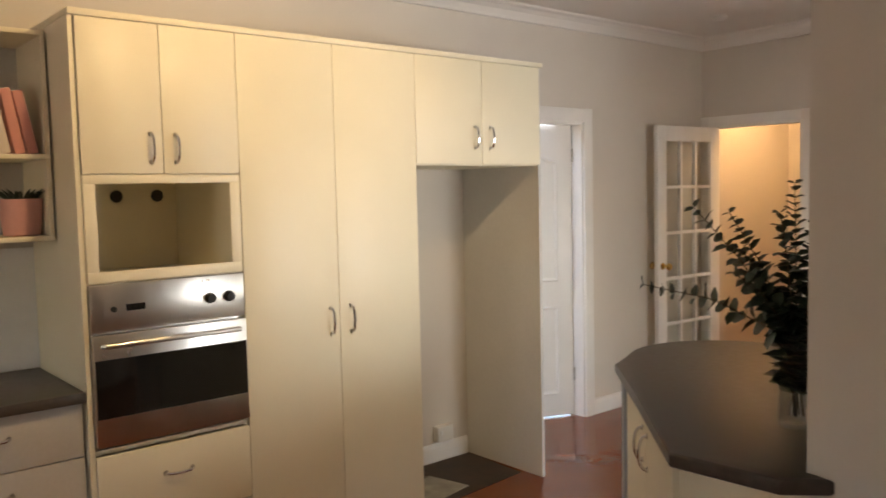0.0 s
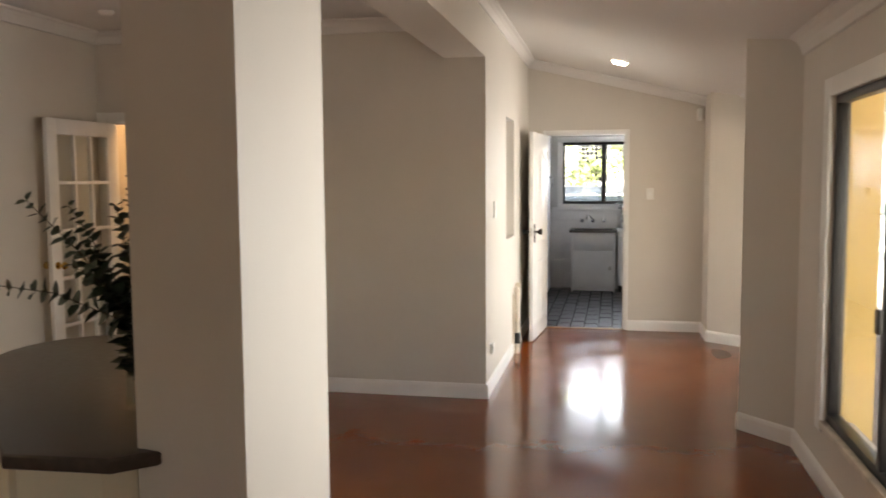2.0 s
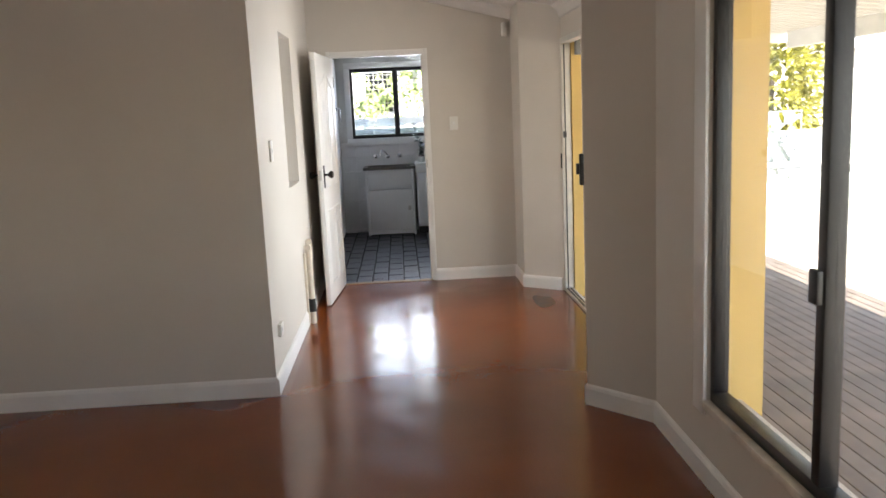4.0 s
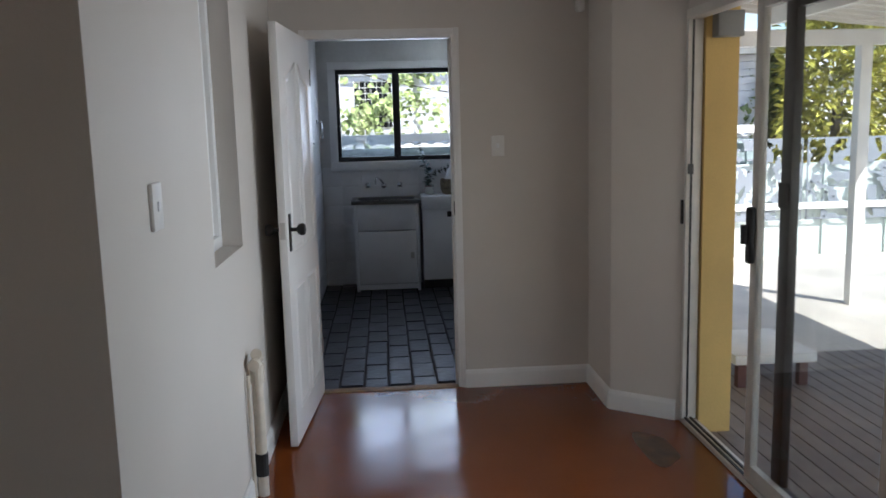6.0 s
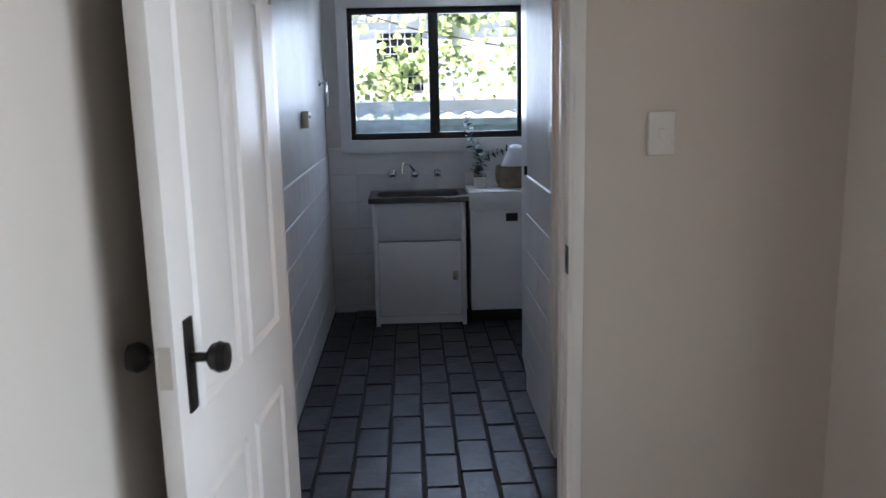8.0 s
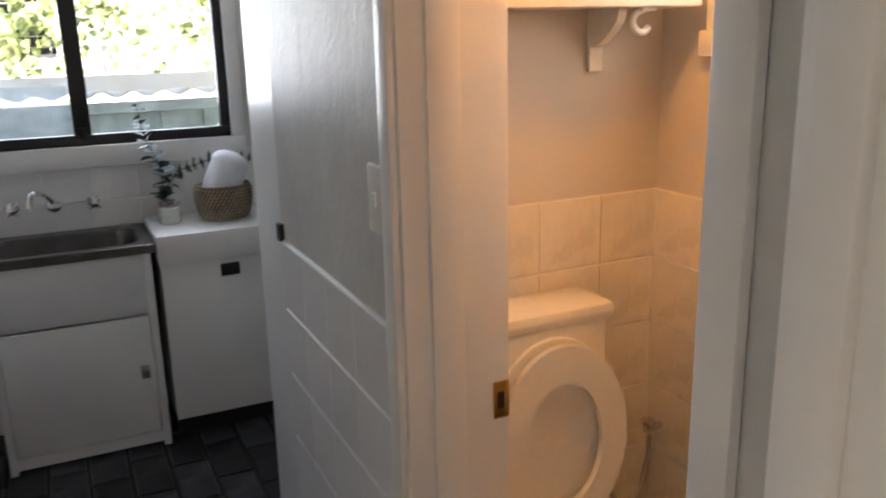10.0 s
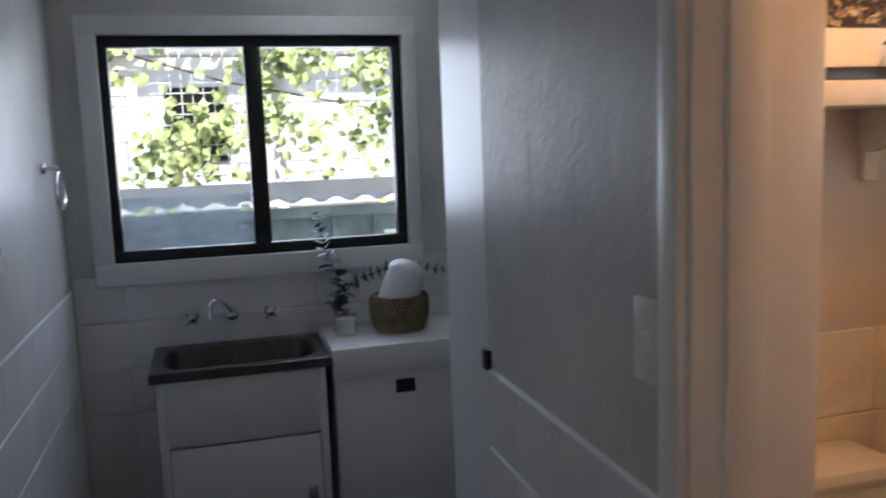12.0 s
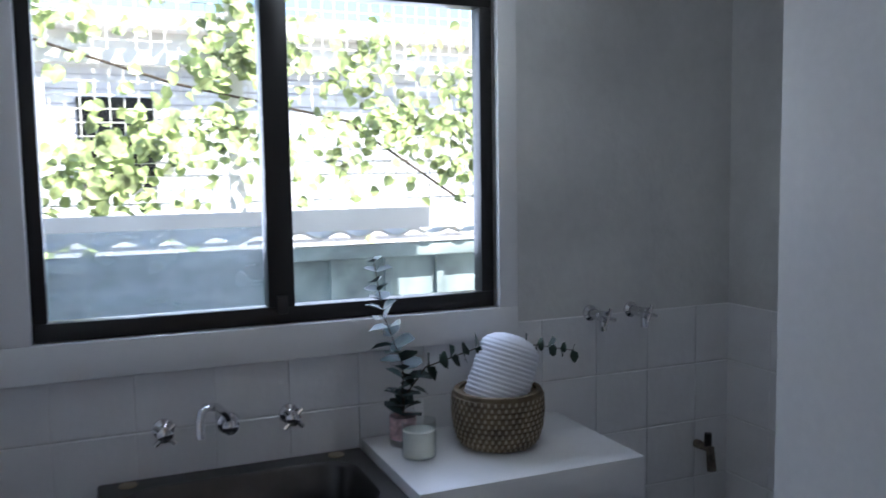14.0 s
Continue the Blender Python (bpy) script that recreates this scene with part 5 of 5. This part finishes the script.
def oval(cx, cy, rx, ry, n=36, cut=0.0):
    return [(cx + rx * math.cos(2 * math.pi * k / n), cy + ry * math.sin(2 * math.pi * k / n)) for k in range(n)]


bm = B()
rings = []
for z, rx, ry, cx in ((-0.045, 0.17, 0.11, 9.95), (0.08, 0.15, 0.1, 9.95), (0.22, 0.18, 0.13, 9.91), (0.34, 0.24, 0.175, 9.88), (0.4, 0.255, 0.185, 9.87), (0.41, 0.25, 0.18, 9.87), (0.405, 0.2, 0.135, 9.86), (0.3, 0.16, 0.1, 9.87), (0.2, 0.06, 0.05, 9.89)):
    rings.append([bm.verts.new((x, y, z)) for x, y in oval(cx, TYC, rx, ry)])
for a, b in zip(rings, rings[1:]):
    for k in range(36):
        bm.faces.new((a[k], a[(k + 1) % 36], b[(k + 1) % 36], b[k]))
bm.faces.new(rings[0][::-1]), bm.faces.new(rings[-1])
part("pan", bm, PORC, tl)


def ring_mesh(outer, inner, z0, z1, place):
    bm = B()
    n = len(outer)
    vs = [[bm.verts.new(place(x, y, z)) for x, y in lp] for lp, z in ((outer, z0), (outer, z1), (inner, z1), (inner, z0))]
    for a, b in zip(vs, vs[1:] + vs[:1]):
        for k in range(n):
            bm.faces.new((a[k], a[(k + 1) % n], b[(k + 1) % n], b[k]))
    return bm


lid = part("lid", prism(B(), oval(0, 0, 0.25, 0.188), 0, 0.014, bevel=0.003), SEATP, tl)
lid.matrix_world = pose(TXB - 0.192, TYC, 0.672, 0, -86, 0)
rim = part("raised_seat", ring_mesh(oval(0, 0, 0.244, 0.184), oval(-0.01, 0, 0.158, 0.11), 0.0, 0.018, lambda x, y, z: (x, y, z)), SEATP, tl)
rim.matrix_world = pose(TXB - 0.232, TYC, 0.672, 0, -86, 0)
for y in (-0.08, 0.08):
    part("hinge", lathe(B(), [(0.014, -0.03), (0.014, 0.03)], (TXB - 0.2, TYC + y, 0.435), "y", 12), SEATP, tl)
part("water_hose", tube(B(), [(TXB - 0.12, TYC - 0.17, 0.60), (TXB - 0.12, TYC - 0.22, 0.42), (TXB - 0.12, TYC - 0.29, 0.33), (TXB - 0.1, TYC - 0.355, 0.36), (TXB - 0.08, TYC - 0.4, 0.46), (TXB - 0.07, TYC - 0.41, 0.51)], 0.006, 8), STEEL, tl, "braided steel hose")
st_ = thing("stop_tap", "chrome stop tap on the toilet wall", "tap")
part("body", tube(B(), [(TXB - 0.066, -0.988, 0.53), (TXB - 0.066, -0.93, 0.53)], 0.012, 10), CHROME, st_)
part("handle", lathe(B(), [(0.02, 0.545), (0.02, 0.557), (0.001, 0.559)], (TXB - 0.066, -0.94, 0), "z", 14), CHROME, st_)

# shelf, picture and roll holder
ts = thing("toilet_shelf", "thick white painted timber shelf on wooden brackets", "shelf")
part("board", BX(TXB - 0.19, TXB - 0.002, -0.947, -0.24, 1.697, 1.744, bevel=0.004), SHELFW, ts)
for y in (-0.758, -0.33):
    bm = B()
    prof2 = [(0, 0), (0, -0.085), (-0.03, -0.09), (-0.06, -0.08), (-0.1, -0.05), (-0.12, -0.03), (-0.13, 0)]
    vs1 = [bm.verts.new((TXB - 0.002 + a, y - 0.012, 1.696 + b)) for a, b in prof2]
    vs2 = [bm.verts.new((TXB - 0.002 + a, y + 0.012, 1.696 + b)) for a, b in prof2]
    bm.faces.new(vs1), bm.faces.new(vs2[::-1])
    for k in range(len(prof2)):
        bm.faces.new((vs1[k], vs1[(k + 1) % 7], vs2[(k + 1) % 7], vs2[k]))
    part("bracket", bm, SHELFW, ts)
    part("wall_cleat", BX(TXB - 0.016, TXB - 0.0035, y - 0.028, y + 0.012, 1.545, 1.612, bevel=0.002), SHELFW, ts)
rh = thing("hook", "white curved hook under the shelf", "hook")
part("hook_strap", tube(B(), arc((TXB - 0.12, -0.822, 1.665), 0.026, 100, -150, 14, "yz"), 0.009, 10), WHITE, rh)
part("hook_base", BX(TXB - 0.14, TXB - 0.1, -0.85, -0.81, 1.688, 1.6965), WHITE, rh)

pf = thing("framed_picture", "black framed sea photograph with a white mount leaning on a shelf", "picture")
PW, PH = 0.61, 0.478
# local: y along the wall, z up, face towards -x
fw_ = 0.028
for b in ((0, PW, 0, fw_), (0, PW, PH - fw_, PH), (0, fw_, fw_, PH - fw_), (PW - fw_, PW, fw_, PH - fw_)):
    part("frame_bar", BX(-0.022, 0.0, b[0], b[1], b[2], b[3], bevel=0.002), BLACK, pf, "black frame")
part("mount", BX(-0.008, -0.004, fw_, PW - fw_, fw_, PH - fw_), PAPER, pf, "white paper mount")
part("print", BX(-0.0105, -0.0085, 0.11, PW - 0.11, 0.108, PH - 0.1), PHOTO, pf, "sepia photograph of a breaking wave")
pf.matrix_world = pose(TXB - 0.08, -0.858, 1.7455, 0, 8.0, 0)
tsg = thing("leaf_sprig", "small sprig of green leaves lying on the shelf", "sprig")
branch(tsg, ((TXB - 0.1, -0.87, 1.751), (TXB - 0.125, -0.80, 1.756), (TXB - 0.13, -0.73, 1.785), (TXB - 0.13, -0.70, 1.835)), 10, 0.035, 0.03, GREEN, 91, top=0.7)

tv = thing("window_4", "small toilet window with a deep white surround", "window")
tv["kind"] = "structure"
x0, x1, z0, z1 = TWIN
for b in ((x0, x1, z0, z0 + 0.035), (x0, x1, z1 - 0.035, z1), (x0, x0 + 0.04, z0 + 0.035, z1 - 0.035), (x1 - 0.04, x1, z0 + 0.035, z1 - 0.035)):
    part("window_frame", BX(b[0], b[1], -1.07, -1.0, b[2], b[3], bevel=0.003), TRIM, tv)
for b in ((x0 + 0.04, x1 - 0.04, z0 + 0.035, z0 + 0.05), (x1 - 0.052, x1 - 0.04, z0 + 0.05, z1 - 0.035), (x0 + 0.04, x1 - 0.04, z1 - 0.145, z1 - 0.13)):
    part("sash", BX(b[0], b[1], -1.06, -1.03, b[2], b[3]), BLACK, tv)
# this pane glows by itself; no outside light comes through it
part("frosted_pane", BX(x0 + 0.04, x1 - 0.052, -1.05, -1.045, z0 + 0.05, z1 - 0.145), PANEGLOW, tv, "frosted glass pane with daylight as its own glow")
part("vent_pane", BX(x0 + 0.04, x1 - 0.052, -1.05, -1.04, z1 - 0.13, z1 - 0.035), mat("vent_amber", (0.5, 0.42, 0.24), 0.5, var=0.15, scale=20), tv, "amber louvre vent")
for b in ((x0 - 0.05, x1 + 0.05, z1, z1 + 0.03), (x0 - 0.05, x0, z0, z1), (x1, x1 + 0.05, z0, z1)):
    part("architrave", BX(b[0], b[1], -0.99, -0.972, b[2], b[3], bevel=0.003), TRIM, tv)
part("window_sill", BX(x0 - 0.055, x1 + 0.055, -0.99, -0.955, z0 - 0.06, z0, bevel=0.004), TRIM, tv)

# ---- outside ----
solid("ground", BX(-60, 90, -90, 90, -0.6, -0.32), GROUND, "pale sunlit paving and bare ground", "ground", kind="structure")
# solid block; the shade between the boards is put into its near-black colour
dk_ = solid("deck", BX(2.0, 9.3, -3.3, -1.04, -0.32, -0.07), mat("deck_shadow", (0.03, 0.025, 0.02), 0.9), "timber deck frame, darkened as shade under the boards", "deck", kind="structure")
solid("paving", BX(9.3, 30, -12, -1.2, -0.31, -0.12), GROUND, "bright concrete paving beyond the deck", "paving", kind="structure")
bm = BX(0, 7.3, 0, 0.088, 0, 0.022, bevel=0.003)
bme = mesh("board", bm, DECKM, smooth=False)
for i in range(24):
    o = new("board", bme)
    o.parent = dk_
    o.location = (2.0, -1.13 - i * 0.093, -0.07)
solid("wall_yellow", BX(7.98, 8.75, -1.2, -1.035, -0.07, 2.6), YELLOW, "yellow rendered outer wall", "wall", kind="structure")
solid("wall_yellow_return", BX(4.45, 5.015, -1.05, -0.955, -0.07, 2.6), YELLOW, "yellow rendered outer wall beside the window", "wall", kind="structure")
solid("wall_yellow_pier", BX(5.02, 6.15, -1.12, -1.035, -0.07, 2.6), YELLOW, "yellow rendered outer pier", "wall", kind="structure")
ol = thing("wall_heater_box", "grey metal box high on the outer wall", "metal box")
part("body", BX(7.9, 7.978, -1.19, -1.06, 1.93, 2.05, bevel=0.006), mat("grey_metal", (0.2, 0.2, 0.19), 0.5), ol)
# patio roof
bm = B()
n = 120
top, bot = [], []
for k in range(n + 1):
    x = 1.5 + 9.6 * k / n
    z = 0.018 * (1 if k % 6 < 3 else -1)
    top.append((bm.verts.new((x, -1.1, 2.62 + z)), bm.verts.new((x, -4.2, 2.28 + z))))
for a, b in zip(top, top[1:]):
    bm.faces.new((a[0], b[0], b[1], a[1]))
e = bmesh.ops.extrude_face_region(bm, geom=bm.faces[:])
bmesh.ops.translate(bm, vec=(0, 0, 0.006), verts=[v for v in e["geom"] if isinstance(v, bmesh.types.BMVert)])
pr = thing("patio_roof", "pale ribbed metal patio roof on timber beams", "patio roof")
part("sheeting", bm, FIBROW, pr)
part("beam", BX(1.5, 10.7, -4.15, -4.09, 2.06, 2.24), FIBROW, pr)
part("beam", BX(1.5, 10.7, -2.6, -2.55, 2.27, 2.4), FIBROW, pr)
for x, y in ((10.9, -3.6), (4.0, -4.12)):
    part("post", BX(x, x + 0.1, y - 0.05, y + 0.05, -0.3, 2.14), FIBROW, pr)
part("beam", BX(10.92, 10.99, -4.2, -1.1, 2.14, 2.27), FIBROW, pr)
for k in range(46):
    x = 1.6 + k * 0.205
    bm = B()
    vs = [bm.verts.new((x + dx, y, z + dz)) for dx in (0, 0.03) for y, z in ((-1.15, 2.585), (-4.18, 2.253)) for dz in (0, -0.03)]
    for q in ((0, 1, 3, 2), (4, 6, 7, 5), (0, 4, 5, 1), (2, 3, 7, 6), (0, 2, 6, 4), (1, 5, 7, 3)):
        bm.faces.new([vs[i] for i in q])
    part("rib", bm, ALU, pr)
# fence
fn = thing("steel_fence", "pale green sheet steel fence", "fence")
FX = 13.6
for i in range(14):
    y = -1.6 - i * 0.8
    part("sheet", BX(FX, FX + 0.02, y - 0.785, y, -0.31, 1.0), FENCEM, fn)
    part("post", BX(FX - 0.03, FX + 0.03, y - 0.795, y - 0.745, -0.31, 1.05), FENCEM, fn)
part("rail", BX(FX - 0.1, FX - 0.03, -12.7, -1.6, 0.45, 0.53), FIBROW, fn)
rnd = random.Random(9)
for i in range(3):
    sc = thing("screen_panel", "grey laser-cut leaf pattern screen panel on the fence", "screen", "leaf screens")
    y0 = -2.0 - i * 1.25
    bm = B()
    NQ, NW = 56, 42
    us, vs2 = np.linspace(y0 - 1.2, y0, NQ + 1), np.linspace(0.32, 1.3, NW + 1)
    holes = set()
    for k in range(85):
        cy, cz, a = rnd.uniform(0, NQ), rnd.uniform(0, NW), rnd.uniform(0, math.pi)
        ln, wd = rnd.uniform(3.5, 6.0), rnd.uniform(1.2, 2.0)
        for q in range(max(1, int(cy - 7)), min(NQ - 1, int(cy + 7))):
            for w in range(max(1, int(cz - 7)), min(NW - 1, int(cz + 7))):
                dy, dz = q + 0.5 - cy, w + 0.5 - cz
                p, s = dy * math.cos(a) + dz * math.sin(a), -dy * math.sin(a) + dz * math.cos(a)
                if abs(s) < wd * (1 - (p / ln) ** 2) and abs(p) < ln:
                    holes.add((q, w))
    for q in range(NQ):
        for w in range(NW):
            if (q, w) not in holes:
                box(bm, FX - 0.075, FX - 0.07, us[q], us[q + 1], vs2[w], vs2[w + 1])
    bmesh.ops.remove_doubles(bm, verts=bm.verts, dist=0.0005)
    part("cut_sheet", bm, SCREEN, sc)


def crown(name, label, c, r, n, size, material, seed, trunk):
    d = thing(name, label, "tree")
    part("trunk", tube(B(), [(c[0], c[1], -0.3), (c[0] + 0.05, c[1], c[2] * 0.5), (c[0], c[1], c[2])], trunk, 8, 0.5), STEM, d)
    rr = random.Random(seed)
    bm = B()
    for k in range(n):
        v = Vector((rr.gauss(0, 1), rr.gauss(0, 1), rr.gauss(0, 1))).normalized() * rr.uniform(0.55, 1.0)
        bump_ = 1 + 0.28 * noise.noise(v * 2.3)
        p = Vector(c) + Vector((v.x * r[0], v.y * r[1], v.z * r[2])) * bump_
        leaf(bm, p, v + Vector((rr.uniform(-0.8, 0.8), rr.uniform(-0.8, 0.8), rr.uniform(-0.6, 0.9))), Vector((rr.uniform(-1, 1), rr.uniform(-1, 1), 1)), size * rr.uniform(0.6, 1.3), size * 0.5)
    part("crown", bm, material, d)
    return d


crown("conifer", "tall yellow-green conifer behind the fence", (16.6, -6.6, 1.9), (0.95, 0.9, 2.4), 5200, 0.17, HEDGE, 4, 0.14)
crown("tree", "leafy green tree behind the fence", (18.5, -6.0, 1.8), (1.0, 0.75, 0.95), 4200, 0.2, VINE, 6, 0.14)
hs = thing("neighbour_house", "white neighbouring house with a grey roof", "house")
part("wall", BX(22, 28, -14, 2, -0.3, 2.6), FIBROW, hs)
part("roof", prism(B(), [(21.6, -14.4), (28.4, -14.4), (28.4, 2.4), (21.6, 2.4)], 2.6, 2.9), HOUSEW, hs)
st2 = thing("step_stool", "low white and brown step at the deck", "step")
part("tread", BX(8.6, 9.2, -2.0, -1.5, 0.1, 0.16, bevel=0.006), FIBROW, st2)
for x in (8.63, 9.13):
    for y in (-1.96, -1.58):
        part("leg", BX(x, x + 0.05, y, y + 0.05, -0.05, 0.1), mat("brown_leg", (0.12, 0.05, 0.04), 0.6), st2)

BASE = LAUNDRY + Vector((0, 0, 0.09))
# outside the laundry window: sheet fence with a rippled capping, mesh, vines and a house
sf = thing("sheet_fence", "weathered blue-green sheet fence with a pale capping", "fence")
part("sheet", BX(13.55, 13.57, -4, 4.5, -0.3, 1.22), FIBRO, sf)
for i in range(34):
    y = -3.9 + i * 0.25
    part("rib", BX(13.53, 13.55, y, y + 0.035, -0.3, 1.2), FIBRO, sf)
part("capping", BX(13.46, 13.53, -4, 4.5, 1.2, 1.26, bevel=0.01), FIBRO, sf)
bm = B()
n = 400
rows_ = []
for k in range(n + 1):
    y = -4 + 8.5 * k / n
    z = 0.016 * math.sin(y * 2 * math.pi / 0.17)
    rows_.append((bm.verts.new((13.42, y, 1.305 + z)), bm.verts.new((14.3, y, 1.38 + z))))
for a, b in zip(rows_, rows_[1:]):
    bm.faces.new((a[0], b[0], b[1], a[1]))
e = bmesh.ops.extrude_face_region(bm, geom=bm.faces[:])
bmesh.ops.translate(bm, vec=(0, 0, 0.012), verts=[v for v in e["geom"] if isinstance(v, bmesh.types.BMVert)])
cr = thing("corrugated_roof", "bright corrugated lean-to roof edge", "roof")
part("sheeting", bm, FIBROW, cr)
part("barge", BX(13.40, 13.425, -4, 4.5, 1.33, 1.42), FIBROW, cr)

tm = thing("trellis_mesh", "wire mesh trellis behind the fence", "trellis")
bm = B()
for k in range(79):
    y = -3 + k * 0.076
    box(bm, 15.0, 15.006, y, y + 0.007, 1.4, 2.75)
for k in range(17):
    z = 1.42 + k * 0.076
    box(bm, 15.006, 15.012, -3, 3, z, z + 0.007)
tagged(part("wire", bm, FIBROW, tm), kind="stuff")
part("top_rail", BX(14.98, 15.05, -3, 3, 2.2, 2.28), FIBROW, tm)
for y in (-2.6, 0.0, 1.75, 2.6):
    part("post", BX(14.99, 15.06, y, y + 0.09, -0.3, 2.8), FIBROW, tm)
vn = thing("grape_vine", "sunlit green grape vine climbing the trellis", "vine")
part("stem", tube(B(), [(14.9, -1.5, 1.3), (14.92, -0.6, 1.9), (14.95, 0.4, 2.1), (14.92, 1.4, 2.4), (14.93, 2.6, 2.5)], 0.008, 6), STEM, vn)
rr = random.Random(21)
bm = B()
cl = [(rr.uniform(-2.8, 2.9), 0) for k in range(30)]
for cy, _ in cl:
    cz = rr.uniform(1.5, 2.75) if cy < 1.0 else rr.uniform(2.15, 2.85)
    sz = rr.uniform(0.12, 0.3)
    for k in range(84):
        p = Vector((14.88 + rr.gauss(0, 0.06), cy + rr.gauss(0, sz), cz + rr.gauss(0, sz * 0.7)))
        leaf(bm, p, Vector((rr.uniform(-0.6, 0.2), rr.uniform(-1, 1), rr.uniform(-1.2, 0.2))), Vector((-1, rr.uniform(-0.5, 0.5), rr.uniform(0, 0.9))), rr.uniform(0.045, 0.095), 0.075, 0.15)
part("leaves", bm, VINE, vn)
lg = thing("lattice_gate", "pale slatted gate with white posts behind the vine", "gate")
for y in (1.12, 1.75):
    part("post", BX(16.2, 16.3, y, y + 0.1, -0.3, 2.25, bevel=0.004), FIBROW, lg)
for z in (1.3, 1.72, 2.1):
    part("rail", BX(16.22, 16.28, 1.22, 1.75, z, z + 0.07), FIBROW, lg)
for k in range(9):
    part("slat", BX(16.24, 16.26, 1.235 + k * 0.058, 1.262 + k * 0.058, 1.37, 1.72), FIBROW, lg)
bl = thing("back_building", "grey and white weatherboard building behind the vine", "house")
part("wall", BX(17.5, 19.5, -6, 7, -0.3, 2.55), HOUSEW, bl)
for k in range(13):
    part("weatherboard", BX(17.47, 17.5, -6, 7, 1.0 + k * 0.12, 1.11 + k * 0.12), HOUSEW, bl)
part("roof", BX(17.0, 19.9, -6.5, 7.5, 2.75, 2.9), FIBROW, bl)
part("fascia", BX(17.2, 17.3, -6.5, 7.5, 2.55, 2.75), FIBROW, bl)
part("window", BX(17.44, 17.46, 0.35, 0.95, 1.5, 2.25), OVENGLASS, bl)

# ---- tiles and pavers, piece by piece ----


def tile_mesh(w, h, d=0.003, c=0.003, e=0.001):
    """A tile with a pillowed face: width along x, height along z, proud along -y."""
    bm = B()
    a = [bm.verts.new(p) for p in ((0, 0, 0), (w, 0, 0), (w, 0, h), (0, 0, h))]
    b = [bm.verts.new(p) for p in ((e, -d, c), (w - e, -d, c), (w - e, -d, h - c), (e, -d, h - c))]
    bm.faces.new(b)
    for k in range(4):
        bm.faces.new((a[k], a[(k + 1) % 4], b[(k + 1) % 4], b[k]))
    return mesh("tile", bm, TILEP, smooth=False)


TS = 0.193
TCACHE = {}


def tile_wall(parent, origin, angle, length, rows, skip=lambda u, v: False, material=None):
    n = int(math.ceil(length / TS - 0.05))
    for j in range(rows):
        for i in range(n):
            w = min(TS, length - i * TS) - 0.0008
            if w < 0.015 or skip(i * TS, j * TS):
                continue
            key = (round(w, 3), material.name if material else "")
            if key not in TCACHE:
                TCACHE[key] = tile_mesh(w, TS - 0.002)
                if material:
                    TCACHE[key].materials[0] = material
            o = new("tile", TCACHE[key])
            o.parent = parent
            o.matrix_world = pose(origin[0], origin[1], origin[2], 0, 0, angle) @ pose(i * TS, 0, j * TS)


tile_wall(wl, (8.9, 1.16, -0.043), 0, 3.495, 6)
tile_wall(wb, (12.395, 1.15, -0.186), -90, 2.26, 7)
tile_wall(wr, (10.67, -0.024, -0.043), 180, 0.80, 6)
CT = mat("cream_tile", (0.76, 0.71, 0.62), 0.28, var=0.04, scale=4, bump=0.2, bscale=40, rand=0.03)
tile_wall(ws, (TXB, -0.224, 0.064), -90, 0.766, 6, material=CT)
tile_wall(wt, (10.30, -0.99, 0.064), 180, 1.4, 6, material=CT)
tile_wall(wn_, (12.395, -1.11, -0.186), 180, 1.6, 7)
run("tile_cap", ((9.868, -0.028, 1.115), (10.668, -0.028, 1.115), (0, 1, 0)), [(0, 0), (0.012, 0), (0.008, 0.006), (0, 0.008)], WHITE, "white rounded edge over the tiles")
solid("tile_end_hole", BX(10.645, 10.673, -0.026, -0.01, 1.118, 1.165), IRON, "dark open end of the tile edge", "hole")
run("tile_cap", ((8.85, 1.156, 1.115), (12.392, 1.156, 1.115), (0, -1, 0)), [(0, 0), (0.006, 0), (0.004, 0.006), (0, 0.008)], WHITE, "white rounded edge over the tiles")

PL, PWD = 0.305, 0.152
rnd = random.Random(2)
variants = []
for k in range(10):
    bm = B()
    j = lambda s: rnd.uniform(-s, s)
    a = [(0.006 + j(0.004), 0.006 + j(0.003)), (PL - 0.006 + j(0.004), 0.006 + j(0.003)), (PL - 0.006 + j(0.004), PWD - 0.006 + j(0.003)), (0.006 + j(0.004), PWD - 0.006 + j(0.003))]
    h = 0.004 + j(0.002)
    base = [bm.verts.new((x, y, -0.008)) for x, y in a]
    cx, cy = PL / 2, PWD / 2
    topv = [bm.verts.new((x + (0.004 if x < cx else -0.004), y + (0.004 if y < cy else -0.004), h + j(0.0015))) for x, y in a]
    bm.faces.new(topv)
    for q in range(4):
        bm.faces.new((base[q], base[(q + 1) % 4], topv[(q + 1) % 4], topv[q]))
    variants.append(mesh("paver", bm, SLATE, smooth=False))
ny = int(2.36 / PWD)
for c in range(ny):
    y = 1.155 - (c + 1) * PWD
    off = (c % 2) * PL / 2 + rnd.uniform(-0.02, 0.02)
    for r in range(13):
        x = 8.80 - PL / 2 + off + r * PL
        if x < 8.74 or x + PL > 12.51:
            continue
        o = new("paver", variants[rnd.randrange(10)])
        o.parent = slate_floor
        o.location = (x + 0.035, y, -0.043)
